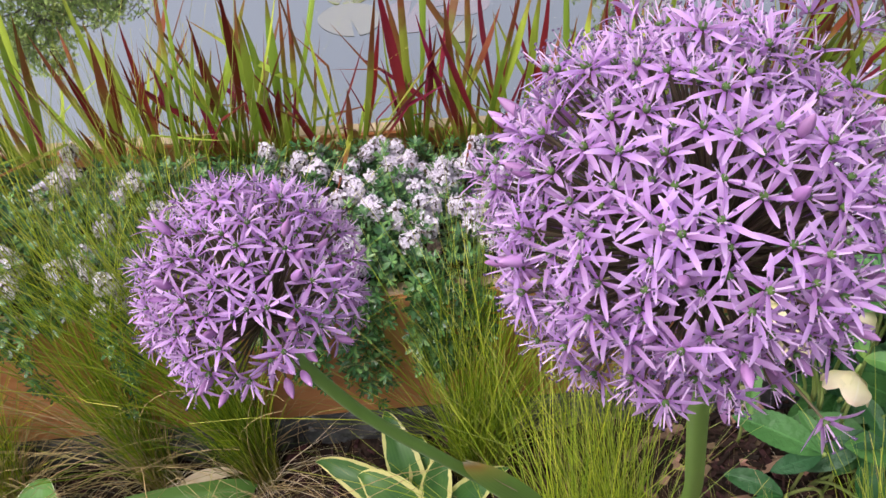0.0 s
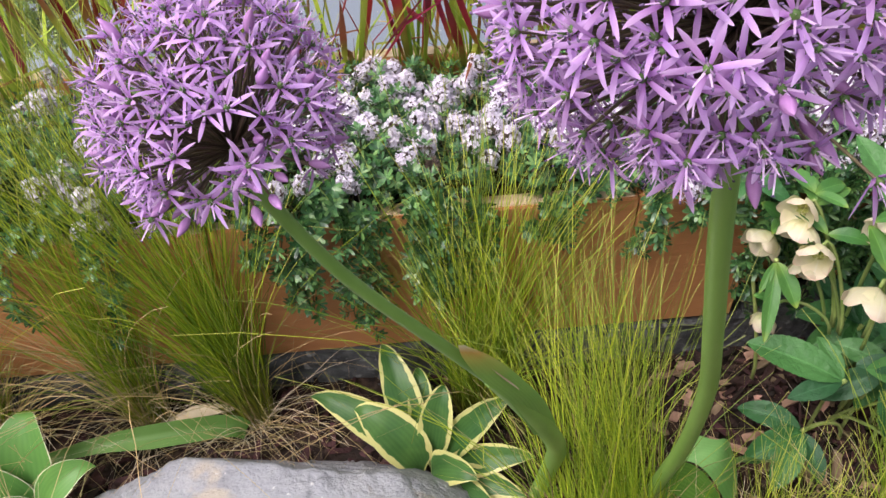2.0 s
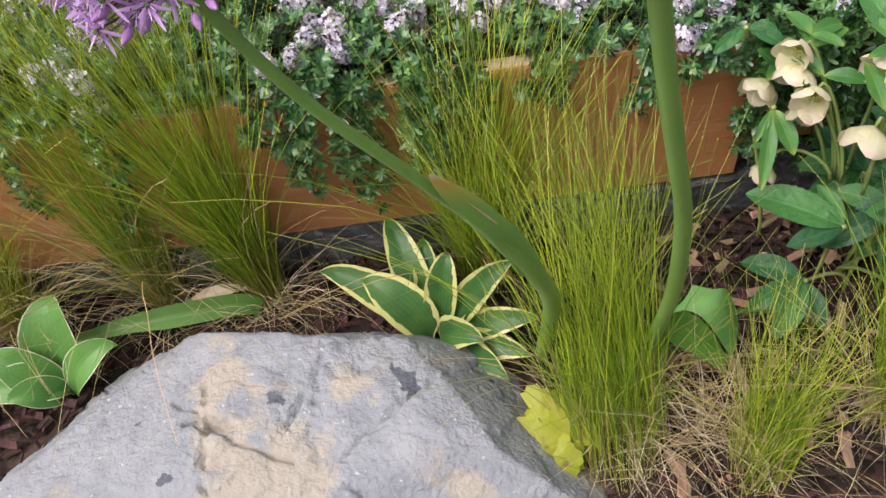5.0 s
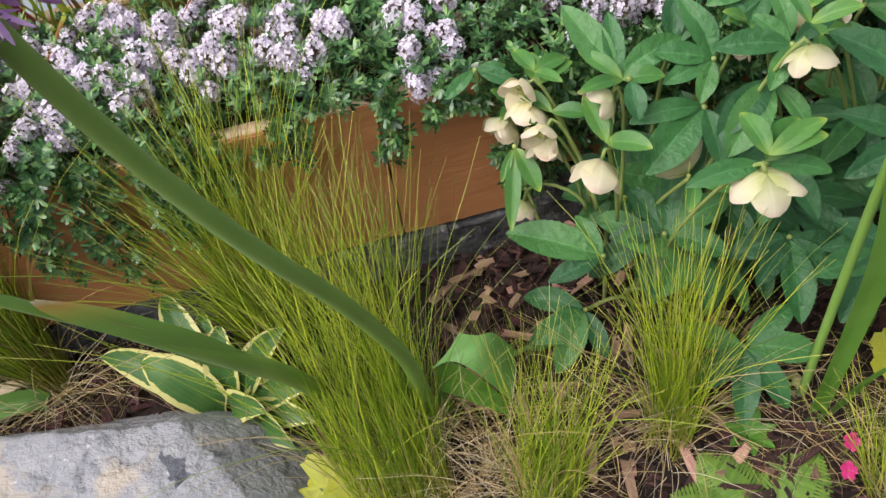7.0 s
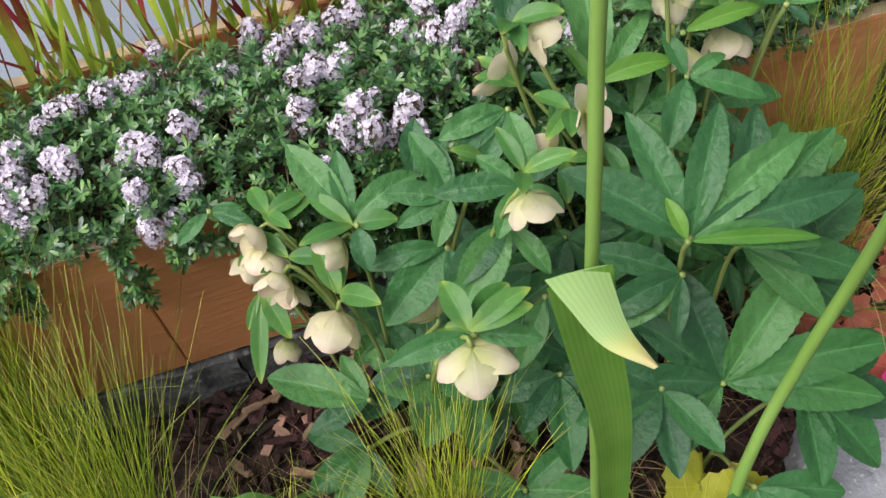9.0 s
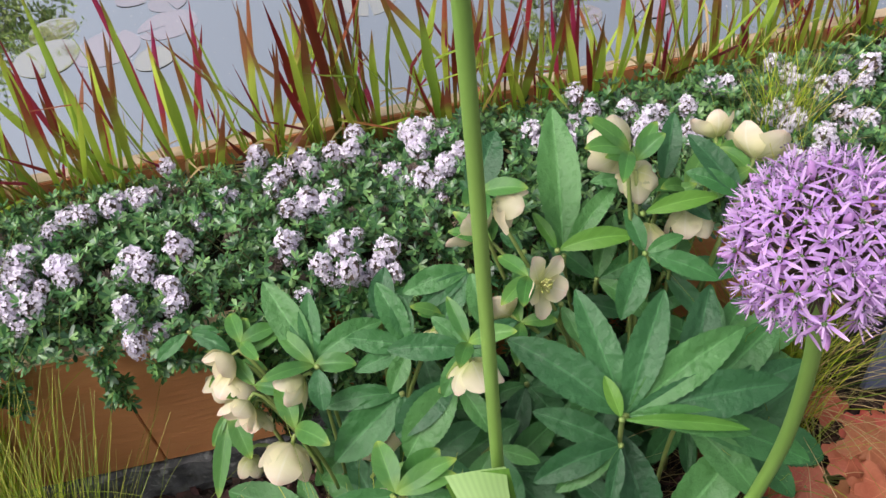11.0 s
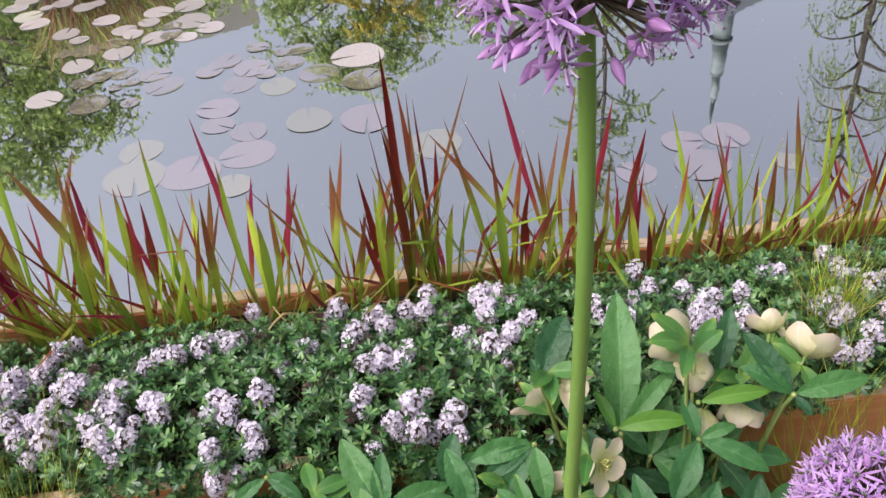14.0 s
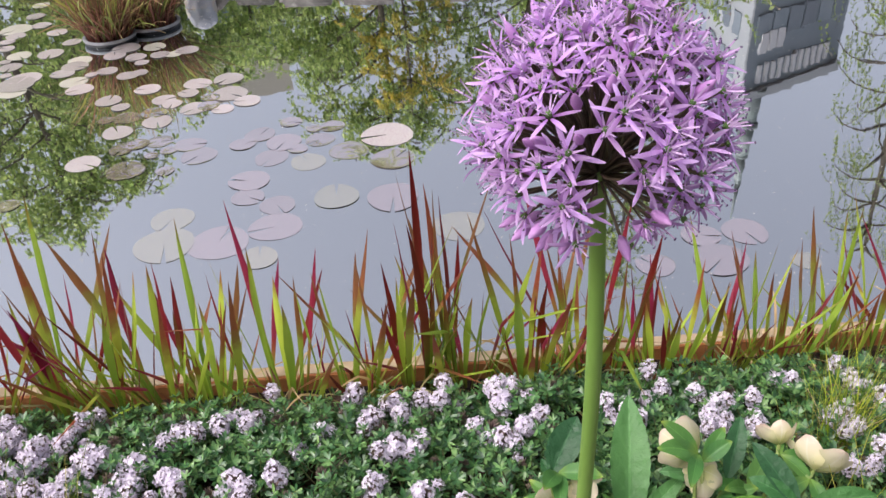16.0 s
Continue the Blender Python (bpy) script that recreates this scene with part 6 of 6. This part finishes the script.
WALL = root("bank_wall", (0, bank(0), WATER), "low dark stone wall along the far bank", "wall", kind="structure")
x = -5.0
while x < 5.5:
    w = U(0.10, 0.26)
    s = Shape(M_WALL)
    turn = Matrix.Translation((x, bank(x) + U(-0.02, 0.02), 0)) @ Matrix.Rotation(math.atan((bank(x + w) - bank(x)) / w), 4, "Z")
    box(s, 0.006, w - 0.006, 0, 0.3, -0.5, U(-0.02, 0.02), turn, 0.02)
    s.v = [tuple(Vector(p) + noise.noise_vector(Vector(p) * 9) * 0.012) for p in s.v]
    part("stone", s, WALL)
    x += w
boulder("boulder", (-0.585, 3.33, -0.02), (0.060, 0.05, 0.07), 8, "pale rounded boulder at the far bank", 4)


# ---- trees and buildings across the pond, seen mirrored in the water ----
def tree(loc, height, crown, leaves, label, mats=M_TREE, hang=0.0, leaf=0.16, bare=0.3, seed=1):
    global RND, U
    RND = random.Random(seed)
    U = RND.uniform
    b = Vector(loc)
    g = root("tree", b, label, "tree", "trees across the pond")
    s = Shape(M_TRUNK)
    top = b + Vector((U(-0.3, 0.3), U(-0.3, 0.3), height * 0.9))
    line = spline([b - UP * 0.2, b.lerp(top, 0.35) + Vector((U(-0.15, 0.15), 0, 0)), b.lerp(top, 0.7), top], 5)
    thick = 0.3 if crown < 1 else 0.5
    tube(s, line, [height * 0.022 * thick * (1.15 - i / len(line)) for i in range(len(line))], 9)
    ends = []
    for i in range(34):
        v = bare + (1 - bare) * (i + U(0, 1)) / 34
        p = line[min(len(line) - 1, int(v * (len(line) - 1)))]
        a = i * 2.4 + U(-0.4, 0.4)
        r = crown * (1 - 0.6 * max(0, v - 0.6) / 0.4) * U(0.65, 1.1)
        e = p + Vector((r * math.cos(a), r * math.sin(a), r * U(0.1, 0.55) - hang * r * 0.8))
        bo = bezier(p, p.lerp(e, 0.4) + UP * r * 0.2, p.lerp(e, 0.75) + UP * r * (0.15 + 0.3 * hang), e, 7)
        tube(s, bo, [height * 0.006 * thick * (1.1 - k / 8) for k in range(8)], 5)
        ends.append(bo)
    part("trunk", s, g)
    s = Shape(mats, M_TRUNK)
    for i in range(leaves // 9):
        bo = RND.choice(ends)
        q = bo[RND.randint(2, 7)].lerp(bo[RND.randint(3, 7)], U(0, 1)) + Vector((RND.gauss(0, 0.09), RND.gauss(0, 0.09), RND.gauss(0, 0.07))) * crown * 0.8
        way = Vector((U(-1, 1), U(-1, 1), U(-0.5, 0.5) - hang * 1.6)).normalized()
        twig = arc(q, way, crown * U(0.12, 0.3) * (1 + hang), 0.4 + hang, 6, 0.15)
        ribbon(s, twig, leaf * 0.12, way.orthogonal(), 0, None, 1, mi=1)
        for k in range(1, 7):
            for sg in (-1, 1, 0):
                t = (twig[k] - twig[k - 1]).normalized()
                d = (t * 0.6 + t.orthogonal() * sg + Vector((U(-0.6, 0.6), U(-0.6, 0.6), U(-0.6, 0.3)))).normalized()
                o = d.orthogonal().normalized() * leaf * 0.15
                l = leaf * U(0.35, 0.65)
                p = twig[k]
                s.add([p, p + d * l * 0.5 + o, p + d * l, p + d * l * 0.5 - o], [(0, 1, 2, 3)])
    part("crown", s, g)


def around(az, d):
    return (0.6 + d * math.sin(radians(az)), 0.2 + d * math.cos(radians(az)), 0.0)


for i, (az, d, el, crown, leaves, mt, hang, lf) in enumerate((
        (-32.0, 10.0, 26.6, 1.5, 9500, M_TREE, 0.25, 0.11), (-8.0, 13.0, 25.0, 1.9, 9500, M_TREE, 0.1, 0.14), (-7.0, 12.0, 22.0, 0.95, 2600, M_TREEY, 0.1, 0.12), (-16.5, 20, 19.6, 2.2, 9000, M_TREE, 0.1, 0.2), (1.8, 14, 23.0, 2.0, 6500, M_TREE, 0.1, 0.16),
        (9.6, 11.0, 35.6, 0.85, 4200, M_TREE, 0.15, 0.11), (24.8, 10.0, 31.0, 1.0, 4200, M_TREE, 0.6, 0.08), (-40, 14, 26.4, 2.4, 8000, M_TREE, 0.1, 0.2), (-12.0, 17, 21.0, 1.5, 6000, M_TREE, 0.1, 0.17),
        (-22, 17, 20.6, 2.4, 9000, M_TREE, 0.1, 0.2), (6, 17, 21, 2.4, 6000, M_TREE, 0.1, 0.25), (33, 15, 22.4, 2.4, 3600, M_TREE, 0.1, 0.25), (-27.5, 19, 20.6, 2.8, 10000, M_TREE, 0.0, 0.22), (12, 22, 17, 3.0, 3600, M_TREE, 0.0, 0.3), (43, 18, 18, 3.0, 3600, M_TREE, 0.0, 0.3))):
    tree(around(az, d), d * math.tan(radians(el)), crown, leaves, "weeping tree with fine hanging twigs across the pond" if hang > 0.5 else "leafy broad-crowned green tree across the pond", mt, hang, lf, seed=40 + i)
RND = random.Random(90)
U = RND.uniform


def prism(s, pts, z0, z1, mi=0):
    n = len(pts)
    s.add([(x, y, z0) for x, y in pts] + [(x, y, z1) for x, y in pts], [tuple(range(n))[::-1], tuple(range(n, 2 * n))] + [(i, (i + 1) % n, n + (i + 1) % n, n + i) for i in range(n)], None, mi)
    return s


def wall_panel(s, a, b, u0, u1, z0, z1, out, depth=0.12):
    """A panel on the wall from a to b, between the shares u0 and u1 of its length, proud by depth."""
    a, b = Vector((*a, 0)), Vector((*b, 0))
    n = (b - a).cross(UP).normalized() * out
    p, q = a.lerp(b, u0), a.lerp(b, u1)
    return prism(s, [(v.x, v.y) for v in (p - n * 0.05, q - n * 0.05, q + n * depth, p + n * depth)], z0, z1)


CA, CB, CC, CD = (17.54, 57.76), (26.04, 63.8), (16.5, 65.9), (25.0, 71.94)
g = root("office_tower", (21, 65, 0), "grey office tower with a slim mast, across the pond", "building")
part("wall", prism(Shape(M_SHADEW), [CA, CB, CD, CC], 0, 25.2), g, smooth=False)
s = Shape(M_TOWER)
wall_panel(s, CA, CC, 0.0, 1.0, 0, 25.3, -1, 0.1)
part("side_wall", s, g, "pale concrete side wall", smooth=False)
s = Shape(M_TOWER)
wall_panel(s, CA, CB, 0, 1, 24.7, 25.5, 1, 0.3)
part("parapet", s, g, smooth=False)
for f in range(7):
    for k in range(6):
        s = Shape(M_PANE)
        wall_panel(s, CA, CB, 0.05 + k * 0.155, 0.185 + k * 0.155, 2.4 + f * 2.8, 4.3 + f * 2.8, 1)
        part("window", s, g, smooth=False)
for k in range(3):
    for f in range(3):
        s = Shape(M_PANE)
        wall_panel(s, CA, CC, 0.2 + k * 0.25, 0.36 + k * 0.25, 16.5 + f * 3, 18.2 + f * 3, -1, 0.16)
        part("window", s, g, smooth=False)
for k in range(11):
    s = Shape(M_WHITE)
    wall_panel(s, CA, CB, 0.12 + k * 0.07, 0.15 + k * 0.07, 22.9, 24.2, 1, 0.2)
    part("sign_bar", s, g, smooth=False)
s = Shape(M_WHITE)
for u0, u1 in ((0.10, 0.17), (0.19, 0.25), (0.27, 0.33)):
    wall_panel(s, CA, CB, u0, u1, 20.6, 22.0, 1, 0.2)
part("sign", s, g, "plain white sign shapes", smooth=False)
s = Shape(M_MAST)
for z0, z1, r0, r1 in ((24.8, 27.6, 0.72, 0.62), (27.6, 30.2, 0.62, 0.46), (30.2, 32.6, 0.34, 0.28), (32.6, 36.2, 0.20, 0.05)):
    tube(s, [(18.74, 59.2, z0), (18.74, 59.2, z1)], [r0, r1], 10)
    lathe(s, (18.74, 59.2, z0), [(r0, -0.05), (r0 * 1.3, 0.0), (r0 * 1.3, 0.3), (r0, 0.35)], 12)
part("mast", s, g)

g = root("low_building", (-11, 36, 0), "teal and beige building across the pond", "building")
BA, BB = (-11.7, 34.0), (-8.85, 35.45)
part("wall", prism(Shape(M_TEAL), [BA, BB, (BB[0] - 2, BB[1] + 8), (BA[0] - 2, BA[1] + 8)], 0, 11.9), g, smooth=False)
part("parapet", prism(Shape(M_BEIGE), [(BA[0] - 0.1, BA[1] - 0.1), (BB[0] + 0.1, BB[1] - 0.1), (BB[0] - 2, BB[1] + 8), (BA[0] - 2, BA[1] + 8)], 11.9, 14.0), g, smooth=False)
for f in range(4):
    for k in range(3):
        s = Shape(M_PANE)
        wall_panel(s, BA, BB, 0.08 + k * 0.3, 0.3 + k * 0.3, 1.5 + f * 2.6, 3.0 + f * 2.6, 1)
        part("window", s, g, smooth=False)
